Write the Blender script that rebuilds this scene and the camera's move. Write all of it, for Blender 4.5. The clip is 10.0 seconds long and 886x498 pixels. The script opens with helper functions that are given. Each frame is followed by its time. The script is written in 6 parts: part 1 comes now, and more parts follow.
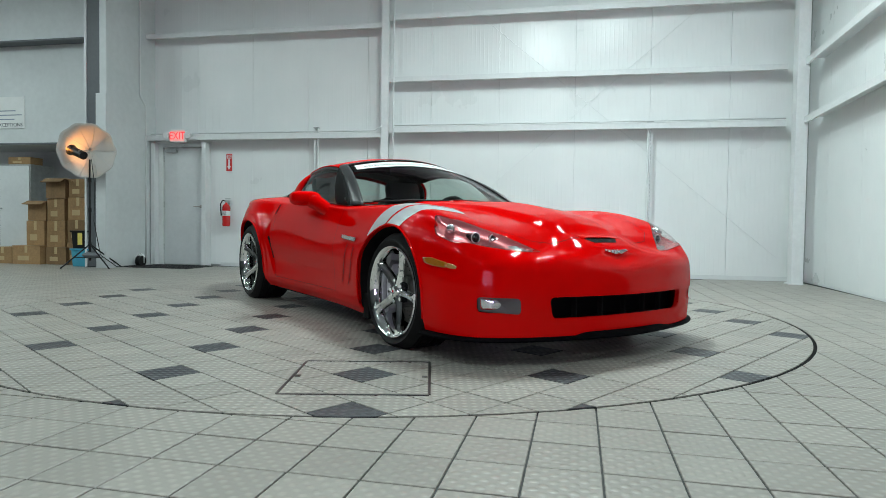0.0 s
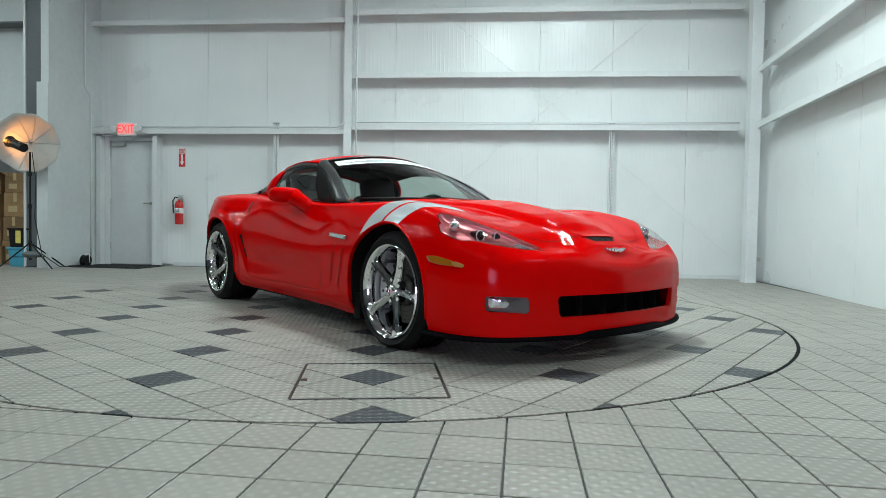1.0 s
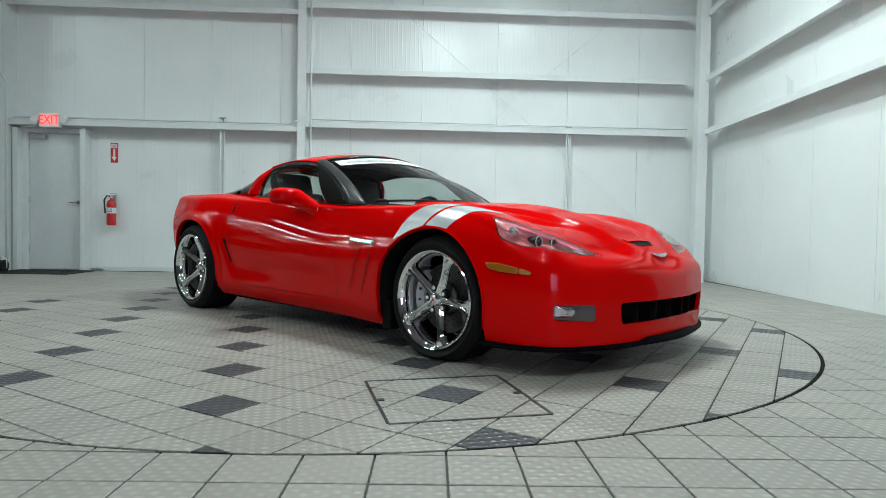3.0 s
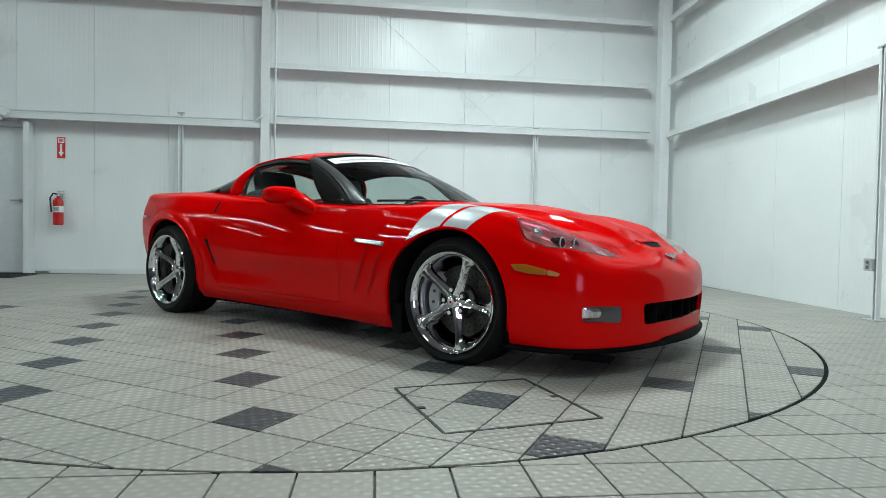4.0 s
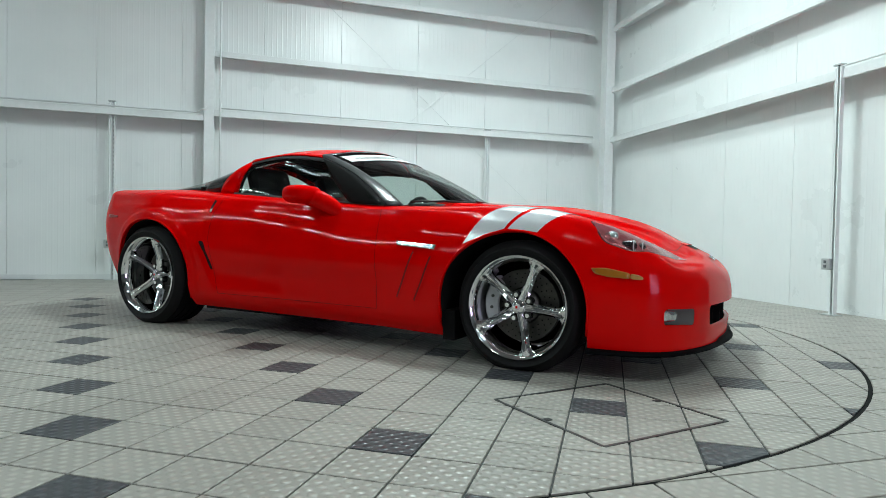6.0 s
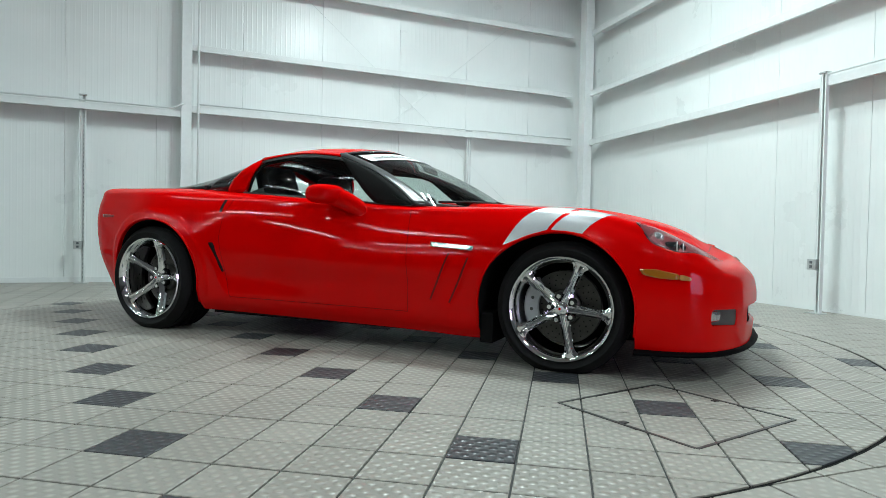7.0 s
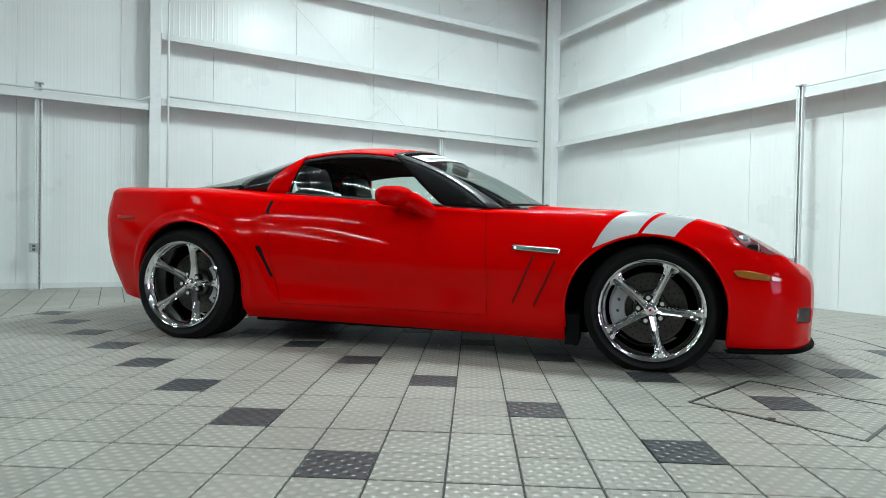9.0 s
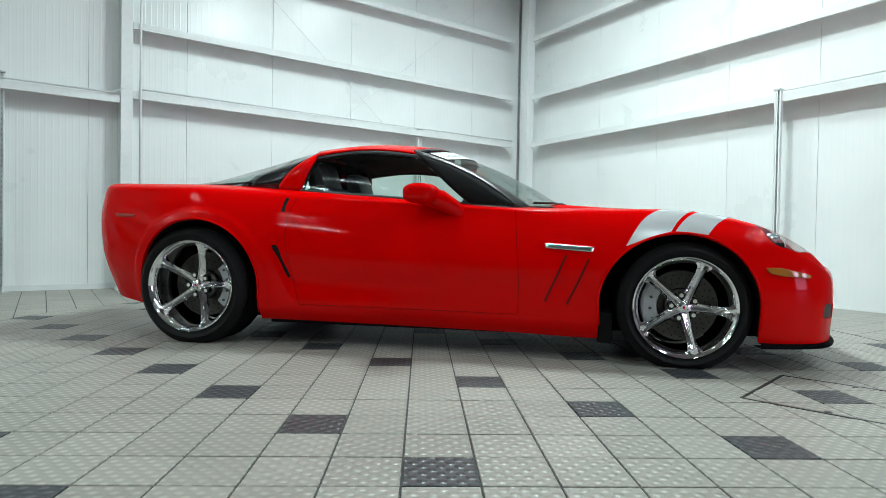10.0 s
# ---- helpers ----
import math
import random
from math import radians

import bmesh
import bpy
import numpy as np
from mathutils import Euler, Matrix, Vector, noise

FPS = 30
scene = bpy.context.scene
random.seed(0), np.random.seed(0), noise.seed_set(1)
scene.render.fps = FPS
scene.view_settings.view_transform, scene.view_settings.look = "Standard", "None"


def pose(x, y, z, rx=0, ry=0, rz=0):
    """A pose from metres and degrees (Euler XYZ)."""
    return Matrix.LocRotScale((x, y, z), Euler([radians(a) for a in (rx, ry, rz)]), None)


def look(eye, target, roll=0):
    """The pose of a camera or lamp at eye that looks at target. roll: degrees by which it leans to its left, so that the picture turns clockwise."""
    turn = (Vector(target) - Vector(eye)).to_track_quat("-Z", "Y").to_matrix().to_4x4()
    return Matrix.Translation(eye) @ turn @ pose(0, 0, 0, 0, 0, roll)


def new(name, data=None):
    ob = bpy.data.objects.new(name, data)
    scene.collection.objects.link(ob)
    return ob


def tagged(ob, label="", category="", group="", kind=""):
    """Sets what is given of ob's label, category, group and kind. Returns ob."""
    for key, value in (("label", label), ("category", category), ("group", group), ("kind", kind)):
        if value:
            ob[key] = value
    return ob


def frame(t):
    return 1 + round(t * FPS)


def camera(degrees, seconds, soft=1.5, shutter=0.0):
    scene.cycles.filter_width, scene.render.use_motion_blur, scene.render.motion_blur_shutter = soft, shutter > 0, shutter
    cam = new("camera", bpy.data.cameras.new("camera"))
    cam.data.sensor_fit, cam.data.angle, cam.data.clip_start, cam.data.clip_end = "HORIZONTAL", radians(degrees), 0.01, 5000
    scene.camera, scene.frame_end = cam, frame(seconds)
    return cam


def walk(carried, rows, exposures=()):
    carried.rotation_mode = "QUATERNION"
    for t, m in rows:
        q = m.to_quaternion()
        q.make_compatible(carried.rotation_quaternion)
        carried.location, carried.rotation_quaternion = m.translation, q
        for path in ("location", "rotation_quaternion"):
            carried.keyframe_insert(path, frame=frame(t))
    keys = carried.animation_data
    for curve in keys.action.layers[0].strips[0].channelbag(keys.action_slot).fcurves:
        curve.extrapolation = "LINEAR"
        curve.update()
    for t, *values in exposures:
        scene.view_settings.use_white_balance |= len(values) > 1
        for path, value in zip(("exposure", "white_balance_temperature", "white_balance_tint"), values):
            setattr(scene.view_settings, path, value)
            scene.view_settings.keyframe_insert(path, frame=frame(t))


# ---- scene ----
cam = camera(72.04, 10.0, soft=0.6)
PATH = [
    (0, (0.135, 0.256, 0.649), (-0.236, 2.221, 0.585), 0.81),
    (0.5, (-0.010, 0.271, 0.643), (-0.277, 2.252, 0.580), 1.07),
    (1, (-0.164, 0.284, 0.635), (-0.355, 2.273, 0.573), 1.04),
    (1.5, (-0.338, 0.305, 0.644), (-0.458, 2.301, 0.583), 1.09),
    (2, (-0.505, 0.334, 0.647), (-0.560, 2.332, 0.587), 1.09),
    (2.5, (-0.681, 0.370, 0.640), (-0.674, 2.369, 0.581), 1.10),
    (3, (-0.859, 0.417, 0.649), (-0.761, 2.414, 0.592), 1.06),
    (4.5, (-1.413, 0.595, 0.644), (-1.046, 2.561, 0.591), 1.15),
    (5, (-1.607, 0.670, 0.636), (-1.165, 2.620, 0.585), 1.23),
    (5.5, (-1.800, 0.741, 0.650), (-1.275, 2.670, 0.599), 1.16),
    (7, (-2.374, 1.026, 0.639), (-1.615, 2.876, 0.597), 1.19),
    (7.5, (-2.578, 1.124, 0.641), (-1.770, 2.952, 0.598), 1.17),
    (8, (-2.780, 1.218, 0.647), (-1.908, 3.018, 0.604), 1.18),
    (8.5, (-2.960, 1.329, 0.639), (-2.022, 3.095, 0.599), 1.05),
    (9, (-3.136, 1.442, 0.644), (-2.126, 3.168, 0.604), 1.05),
    (9.5, (-3.307, 1.565, 0.636), (-2.225, 3.247, 0.596), 1.05),
    (10, (-3.464, 1.723, 0.630), (-2.313, 3.358, 0.592), 0.98),
]
walk(cam, [(t, look(eye, target, roll)) for t, eye, target, roll in PATH],
     exposures=((0.0, -0.32), (3.0, -0.35), (5.0, -0.36), (7.5, -0.2), (10.0, -0.13)))

# ---- world, lights, exposure ----
world = bpy.data.worlds.new("world")
scene.world = world
world.use_nodes = True
world.node_tree.nodes["Background"].inputs[0].default_value = (0.8, 0.9, 1.0, 1)
world.node_tree.nodes["Background"].inputs[1].default_value = 0.02

WALL_Y, WALL_X, CEIL = 9.4, 3.42, 5.55
LEFT_X, FRONT_Y = -19.0, -5.5
LAMP_Z = 4.65
LAMP_POWER = 101
LAMP_COLOR = (0.82, 1.0, 1.0)
# The two at x 0.3 are unseen, placed to brighten the car's nose.
FIXTURES = [(-5.3, 6.1, 90, 0.06), (-8.9, 2.4, 90, 0.5), (-3.3, 0.5, 90, 0.35), (0.3, -0.2, 90, 1.2), (-3.3, -2.8, 90, 0.2), (0.3, -3.2, 90, 0.6),
            (-0.3, 5.1, 90, 2.5), (-2.9, 5.3, 90, 0.3), (1.0, 6.3, 90, 0.92), (2.2, 3.2, 90, 0.08), (-7.6, 5.3, 90, 0.45), (-9.8, 5.6, 90, 0.5),
            (-9.4, 4.1, 90, 0.45), (-11.2, 2.4, 90, 0.5), (-6.9, 3.7, 90, 0.25), (-12.1, 7.4, 90, 0.6), (-14.3, 8.4, 90, 0.9), (-16.3, 8.4, 90, 0.9)]


# ---- materials ----
def mat_new(name):
    m = bpy.data.materials.new(name)
    m.use_nodes = True
    nt = m.node_tree
    return m, nt, nt.nodes["Principled BSDF"]


def node(nt, kind, **values):
    n = nt.nodes.new(kind)
    for key, value in values.items():
        n.inputs[key.replace("_", " ")].default_value = value
    return n


def ramp(nt, src, stops):
    r = nt.nodes.new("ShaderNodeValToRGB")
    els = r.color_ramp.elements
    while len(els) < len(stops):
        els.new(0.5)
    for e, (p, c) in zip(els, stops):
        e.position, e.color = p, (*c, 1) if len(c) == 3 else c
    nt.links.new(src, r.inputs[0])
    return r


def noisy(name, color, rough=0.5, vary=0.08, scale=6.0, bump=0.0, bump_scale=60.0, metal=0.0, coat=0.0, rough_vary=0.1, stretch=(1, 1, 1), spec=0.5, random=0.0):
    """A surface with two scales of colour change, uneven gloss and fine relief."""
    m, nt, b = mat_new(name)
    tc = nt.nodes.new("ShaderNodeTexCoord")
    mp = nt.nodes.new("ShaderNodeMapping")
    mp.inputs["Scale"].default_value = stretch
    nt.links.new(tc.outputs["Object"], mp.inputs[0])
    n1 = node(nt, "ShaderNodeTexNoise", Scale=scale, Detail=6.0)
    n2 = node(nt, "ShaderNodeTexNoise", Scale=scale * 7.3, Detail=4.0)
    nt.links.new(mp.outputs[0], n1.inputs["Vector"])
    nt.links.new(mp.outputs[0], n2.inputs["Vector"])
    mix = nt.nodes.new("ShaderNodeMix")
    mix.inputs[0].default_value = 0.4
    nt.links.new(n1.outputs["Fac"], mix.inputs[2])
    nt.links.new(n2.outputs["Fac"], mix.inputs[3])
    lo = [max(0, c * (1 - vary * 1.6)) for c in color]
    hi = [min(1, c * (1 + vary)) for c in color]
    r = ramp(nt, mix.outputs[0], [(0.3, lo), (0.7, hi)])
    out = r.outputs[0]
    if random:
        info = nt.nodes.new("ShaderNodeObjectInfo")
        mr = node(nt, "ShaderNodeMapRange", To_Min=1 - random, To_Max=1 + random)
        nt.links.new(info.outputs["Random"], mr.inputs[0])
        hsv = nt.nodes.new("ShaderNodeHueSaturation")
        nt.links.new(mr.outputs[0], hsv.inputs["Value"])
        nt.links.new(out, hsv.inputs["Color"])
        out = hsv.outputs[0]
    nt.links.new(out, b.inputs["Base Color"])
    rr = node(nt, "ShaderNodeMapRange", To_Min=max(0.02, rough - rough_vary), To_Max=min(1, rough + rough_vary))
    nt.links.new(n1.outputs["Fac"], rr.inputs[0])
    nt.links.new(rr.outputs[0], b.inputs["Roughness"])
    b.inputs["Metallic"].default_value = metal
    b.inputs["Coat Weight"].default_value = coat
    b.inputs["Specular IOR Level"].default_value = spec
    if bump:
        n3 = node(nt, "ShaderNodeTexNoise", Scale=bump_scale, Detail=3.0)
        nt.links.new(mp.outputs[0], n3.inputs["Vector"])
        bp = node(nt, "ShaderNodeBump", Strength=bump, Distance=0.01)
        nt.links.new(n3.outputs["Fac"], bp.inputs["Height"])
        nt.links.new(bp.outputs[0], b.inputs["Normal"])
    return m


def glossy(name, color, rough=0.1, metal=0.0, coat=0.0, spec=0.5):
    return noisy(name, color, rough, vary=0.03, scale=9, metal=metal, coat=coat, rough_vary=min(0.03, rough * 0.4), spec=spec)


def panel_material():
    """White insulated metal panel: fine vertical ribs, faint dirt, semi-gloss paint."""
    m, nt, b = mat_new("white_metal_panel")
    tc = nt.nodes.new("ShaderNodeTexCoord")
    sep = nt.nodes.new("ShaderNodeSeparateXYZ")
    nt.links.new(tc.outputs["Object"], sep.inputs[0])
    along = nt.nodes.new("ShaderNodeMath")
    along.operation = "ADD"
    nt.links.new(sep.outputs[0], along.inputs[0])
    nt.links.new(sep.outputs[1], along.inputs[1])
    wave = nt.nodes.new("ShaderNodeMath")
    wave.operation = "MULTIPLY"
    wave.inputs[1].default_value = 2 * math.pi / 0.0625
    nt.links.new(along.outputs[0], wave.inputs[0])
    sine = nt.nodes.new("ShaderNodeMath")
    sine.operation = "SINE"
    nt.links.new(wave.outputs[0], sine.inputs[0])
    rib = ramp(nt, sine.outputs[0], [(0.55, (0, 0, 0)), (0.95, (1, 1, 1))])
    n1 = node(nt, "ShaderNodeTexNoise", Scale=1.3, Detail=7.0)
    n2 = node(nt, "ShaderNodeTexNoise", Scale=40.0, Detail=4.0)
    nt.links.new(tc.outputs["Object"], n1.inputs["Vector"])
    nt.links.new(tc.outputs["Object"], n2.inputs["Vector"])
    col = ramp(nt, n1.outputs["Fac"], [(0.3, (0.76, 0.785, 0.78)), (0.7, (0.82, 0.84, 0.835))])
    nt.links.new(col.outputs[0], b.inputs["Base Color"])
    rr = node(nt, "ShaderNodeMapRange", To_Min=0.26, To_Max=0.30)
    nt.links.new(n1.outputs["Fac"], rr.inputs[0])
    nt.links.new(rr.outputs[0], b.inputs["Roughness"])
    b1 = node(nt, "ShaderNodeBump", Strength=0.2, Distance=0.004)
    nt.links.new(rib.outputs[0], b1.inputs["Height"])
    b2 = node(nt, "ShaderNodeBump", Strength=0.06, Distance=0.004)
    nt.links.new(n2.outputs["Fac"], b2.inputs["Height"])
    nt.links.new(b1.outputs[0], b2.inputs["Normal"])
    nt.links.new(b2.outputs[0], b.inputs["Normal"])
    return m


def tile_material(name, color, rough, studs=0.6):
    """Quarry tile with a grid of small raised studs, paler on top for wear and painted highlights, worn gloss and a
    little dirt.
    """
    m, nt, b = mat_new(name)
    tc = nt.nodes.new("ShaderNodeTexCoord")
    uv = nt.nodes.new("ShaderNodeUVMap")
    n1 = node(nt, "ShaderNodeTexNoise", Scale=1.7, Detail=6.0)
    n2 = node(nt, "ShaderNodeTexNoise", Scale=55.0, Detail=5.0)
    geo = nt.nodes.new("ShaderNodeNewGeometry")
    nt.links.new(geo.outputs["Position"], n1.inputs["Vector"])
    nt.links.new(geo.outputs["Position"], n2.inputs["Vector"])
    mix = nt.nodes.new("ShaderNodeMix")
    mix.inputs[0].default_value = 0.35
    nt.links.new(n1.outputs["Fac"], mix.inputs[2])
    nt.links.new(n2.outputs["Fac"], mix.inputs[3])
    col = ramp(nt, mix.outputs[0], [(0.3, [c * 0.86 for c in color]), (0.7, [min(1, c * 1.1) for c in color])])
    isl = node(nt, "ShaderNodeMapRange", To_Min=0.93, To_Max=1.07)
    info = nt.nodes.new("ShaderNodeObjectInfo")
    add = nt.nodes.new("ShaderNodeMath")
    add.operation = "ADD"
    nt.links.new(geo.outputs["Random Per Island"], add.inputs[0])
    nt.links.new(info.outputs["Random"], add.inputs[1])
    fr = nt.nodes.new("ShaderNodeMath")
    fr.operation = "FRACT"
    nt.links.new(add.outputs[0], fr.inputs[0])
    nt.links.new(fr.outputs[0], isl.inputs[0])
    hsv = nt.nodes.new("ShaderNodeHueSaturation")
    nt.links.new(isl.outputs[0], hsv.inputs["Value"])
    nt.links.new(col.outputs[0], hsv.inputs["Color"])
    rr = node(nt, "ShaderNodeMapRange", To_Min=rough - 0.1, To_Max=rough + 0.12)
    nt.links.new(mix.outputs[0], rr.inputs[0])
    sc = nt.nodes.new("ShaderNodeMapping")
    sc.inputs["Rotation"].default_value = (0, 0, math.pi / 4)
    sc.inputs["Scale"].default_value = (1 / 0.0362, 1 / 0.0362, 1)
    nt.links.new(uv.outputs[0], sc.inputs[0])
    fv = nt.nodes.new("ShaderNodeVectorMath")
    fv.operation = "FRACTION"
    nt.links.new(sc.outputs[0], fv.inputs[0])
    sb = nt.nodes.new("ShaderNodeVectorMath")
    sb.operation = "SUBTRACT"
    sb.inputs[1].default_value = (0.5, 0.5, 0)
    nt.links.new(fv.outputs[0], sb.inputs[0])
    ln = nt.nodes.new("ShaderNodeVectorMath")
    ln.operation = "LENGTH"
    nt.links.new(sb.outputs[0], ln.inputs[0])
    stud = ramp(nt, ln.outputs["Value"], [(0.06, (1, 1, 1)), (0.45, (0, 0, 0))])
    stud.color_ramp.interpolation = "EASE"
    # Stud tops lightened, gaps darkened: wear plus highlights painted into the colour.
    clean_glint = node(nt, "ShaderNodeMapRange", To_Min=1 - 0.14 * studs, To_Max=1 + 0.38 * studs)
    nt.links.new(stud.outputs[0], clean_glint.inputs[0])
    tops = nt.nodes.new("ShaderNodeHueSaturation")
    nt.links.new(clean_glint.outputs[0], tops.inputs["Value"])
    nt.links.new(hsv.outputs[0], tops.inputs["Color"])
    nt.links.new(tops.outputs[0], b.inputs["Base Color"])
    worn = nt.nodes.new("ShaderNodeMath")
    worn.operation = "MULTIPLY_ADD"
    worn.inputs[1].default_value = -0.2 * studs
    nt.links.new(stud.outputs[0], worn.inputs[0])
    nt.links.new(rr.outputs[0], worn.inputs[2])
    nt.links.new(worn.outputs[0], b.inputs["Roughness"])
    b1 = node(nt, "ShaderNodeBump", Strength=studs, Distance=0.0055)
    nt.links.new(stud.outputs[0], b1.inputs["Height"])
    b2 = node(nt, "ShaderNodeBump", Strength=0.04, Distance=0.002)
    nt.links.new(n2.outputs["Fac"], b2.inputs["Height"])
    nt.links.new(b1.outputs[0], b2.inputs["Normal"])
    nt.links.new(b2.outputs[0], b.inputs["Normal"])
    return m


def emitter(name, color, strength):
    m, nt, b = mat_new(name)
    b.inputs["Base Color"].default_value = (*color, 1)
    b.inputs["Emission Color"].default_value = (*color, 1)
    b.inputs["Emission Strength"].default_value = strength
    return m


PANEL = panel_material()
STEEL = noisy("white_painted_steel", (0.74, 0.76, 0.76), 0.4, 0.05, 3.0, bump=0.08, bump_scale=70)
TRIM = noisy("white_trim_paint", (0.72, 0.74, 0.74), 0.4, 0.05, 3.0)
GALV = noisy("galvanised_steel", (0.55, 0.57, 0.57), 0.38, 0.14, 14.0, metal=0.7, bump=0.08)
DOORPAINT = noisy("grey_white_door_paint", (0.68, 0.71, 0.71), 0.4, 0.05, 2.5, bump=0.06)
GROUT = noisy("dark_grout", (0.07, 0.072, 0.07), 0.85, 0.25, 5.0, bump=0.4)
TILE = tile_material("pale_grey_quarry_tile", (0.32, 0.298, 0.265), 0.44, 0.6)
# Same tile with weaker studs and less painted glint.
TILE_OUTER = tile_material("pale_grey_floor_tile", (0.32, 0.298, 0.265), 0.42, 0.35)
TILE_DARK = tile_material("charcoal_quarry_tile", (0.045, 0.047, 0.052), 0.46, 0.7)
CHARCOAL = noisy("charcoal_paint", (0.12, 0.13, 0.14), 0.5, 0.1, 3.0)
PLASTER = noisy("pale_grey_wall_paint", (0.66, 0.69, 0.69), 0.6, 0.06, 1.5, bump=0.05)
# Tone of the unseen walls, set dark so the car reflects less haze.
UNSEEN_WALL = noisy("dark_unseen_wall", (0.12, 0.122, 0.126), 0.8, 0.15, 2.0, bump=0.2)
# Tone of the unseen ceiling, set dark to cut fill light.
DARK_CEILING = noisy("dark_unseen_ceiling", (0.22, 0.225, 0.23), 0.6, 0.12, 2.0, bump=0.1)
RUBBER = noisy("black_rubber", (0.018, 0.018, 0.019), 0.6, 0.25, 12.0, bump=0.15)
BLACK = noisy("black_plastic", (0.009, 0.009, 0.0095), 0.5, 0.15, 12.0, spec=0.3)
CARDBOARD = noisy("brown_cardboard", (0.31, 0.185, 0.085), 0.8, 0.2, 5.0, bump=0.2, random=0.3)
TAPE = noisy("tan_packing_tape", (0.50, 0.37, 0.20), 0.3, 0.08, 6.0)
CHROME = glossy("chrome", (0.86, 0.87, 0.88), 0.04, metal=1.0)
WHITE = noisy("white_plastic", (0.8, 0.81, 0.8), 0.4, 0.04, 6.0)
LAMPGLOW = emitter("tube_glow", LAMP_COLOR, 12.0)


# ---- mesh helpers ----
def mesh_from(name, verts, faces, smooth=False):
    me = bpy.data.meshes.new(name)
    me.from_pydata([tuple(map(float, v)) for v in verts], [], [tuple(map(int, f)) for f in faces])
    if smooth:
        me.shade_smooth()
    return me


def attach(ob, material, parent, label=""):
    if material is not None and not ob.data.materials:
        ob.data.materials.append(material)
    if parent is not None:
        ob.parent = parent
    return tagged(ob, label)


def part(name, bm, material, parent=None, label="", smooth=None):
    """Links a bmesh as one mesh object under a thing or part."""
    me = bpy.data.meshes.new(name)
    if smooth is not None:
        bmesh.ops.recalc_face_normals(bm, faces=bm.faces)
    bm.to_mesh(me)
    bm.free()
    if smooth:
        me.shade_smooth()
        me.set_sharp_from_angle(angle=radians(smooth))
    return attach(new(name, me), material, parent, label)


def part_mesh(name, verts, faces, material, parent=None, label="", smooth=False):
    return attach(new(name, mesh_from(name, verts, faces, smooth)), material, parent, label)


def thing(name, m, label, category, group="", kind=""):
    ob = new(name)
    ob.empty_display_size = 0.1
    ob.matrix_basis = m
    return tagged(ob, label, category, group, kind)


def box(bm, x0, x1, y0, y1, z0, z1, bevel=0.0, turn=None):
    r = bmesh.ops.create_cube(bm, size=1.0, matrix=Matrix.LocRotScale(((x0 + x1) / 2, (y0 + y1) / 2, (z0 + z1) / 2), None, (abs(x1 - x0), abs(y1 - y0), abs(z1 - z0))))
    vs = r["verts"]
    if bevel:
        es = {e for v in vs for e in v.link_edges}
        q = bmesh.ops.bevel(bm, geom=list(es), offset=bevel, segments=2, affect="EDGES", profile=0.6)
        vs = list({v for f in q["faces"] for v in f.verts} | {v for v in vs if v.is_valid})
    if turn is not None:
        bmesh.ops.transform(bm, matrix=turn, verts=vs)
    return vs


def boxed(name, dims, material, parent=None, label="", bevel=0.0):
    bm = bmesh.new()
    box(bm, *dims, bevel=bevel)
    return part(name, bm, material, parent, label)


def rod(bm, a, b, r, n=12, r2=None):
    """A round bar from a to b."""
    a, b = Vector(a), Vector(b)
    d = b - a
    m = Matrix.Translation((a + b) / 2) @ d.to_track_quat("Z", "Y").to_matrix().to_4x4()
    return bmesh.ops.create_cone(bm, cap_ends=True, segments=n, radius1=r, radius2=r if r2 is None else r2, depth=d.length, matrix=m)["verts"]


def tube(points, r, n=10):
    """Verts and faces of a tube of radius r along a polyline."""
    pts = [Vector(p) for p in points]
    vs, fs = [], []
    up = Vector((0.13, 0.27, 0.95))
    for i, p in enumerate(pts):
        d = (pts[min(i + 1, len(pts) - 1)] - pts[max(i - 1, 0)]).normalized()
        s = d.cross(up).normalized() if abs(d.dot(up)) < 0.98 else d.cross(Vector((1, 0, 0))).normalized()
        u = s.cross(d)
        rr = r[i] if isinstance(r, (list, tuple)) else r
        for k in range(n):
            a = 2 * math.pi * k / n
            vs.append(p + rr * (math.cos(a) * s + math.sin(a) * u))
    for i in range(len(pts) - 1):
        for k in range(n):
            fs.append((i * n + k, i * n + (k + 1) % n, (i + 1) * n + (k + 1) % n, (i + 1) * n + k))
    fs.append(tuple(range(n))[::-1])
    fs.append(tuple((len(pts) - 1) * n + k for k in range(n)))
    return vs, fs


def text_part(name, words, size, material, parent, m, extrude=0.001):
    cu = bpy.data.curves.new(name, "FONT")
    cu.body, cu.size, cu.extrude = words, size, extrude
    cu.align_x, cu.align_y = "CENTER", "CENTER"
    tmp = bpy.data.objects.new(name, cu)
    scene.collection.objects.link(tmp)
    me = bpy.data.meshes.new_from_object(tmp.evaluated_get(bpy.context.evaluated_depsgraph_get()))
    bpy.data.objects.remove(tmp)
    ob = attach(new(name, me), material, parent)
    ob.matrix_basis = m
    return ob


# ---- the shell of the room ----
def structure(name, dims, material, label):
    return tagged(boxed(name, dims, material), label, name.split("_")[0], kind="structure")


wall_back = structure("wall_north", (-6.9, WALL_X + 0.3, WALL_Y + 0.02, WALL_Y + 0.2, -0.1, CEIL), GALV, "white ribbed metal panel wall behind the car")
EAST_SKEW = Matrix.Translation((3.2, 8.8, 0)) @ Matrix.Rotation(radians(-3.8), 4, "Z") @ Matrix.Translation((-3.2, -8.8, 0))
wall_right = structure("wall_east", (WALL_X + 0.02, WALL_X + 0.2, 3.6, WALL_Y + 0.06, -0.1, CEIL), GALV, "white ribbed metal panel side wall with girts")
wall_right.matrix_basis = EAST_SKEW
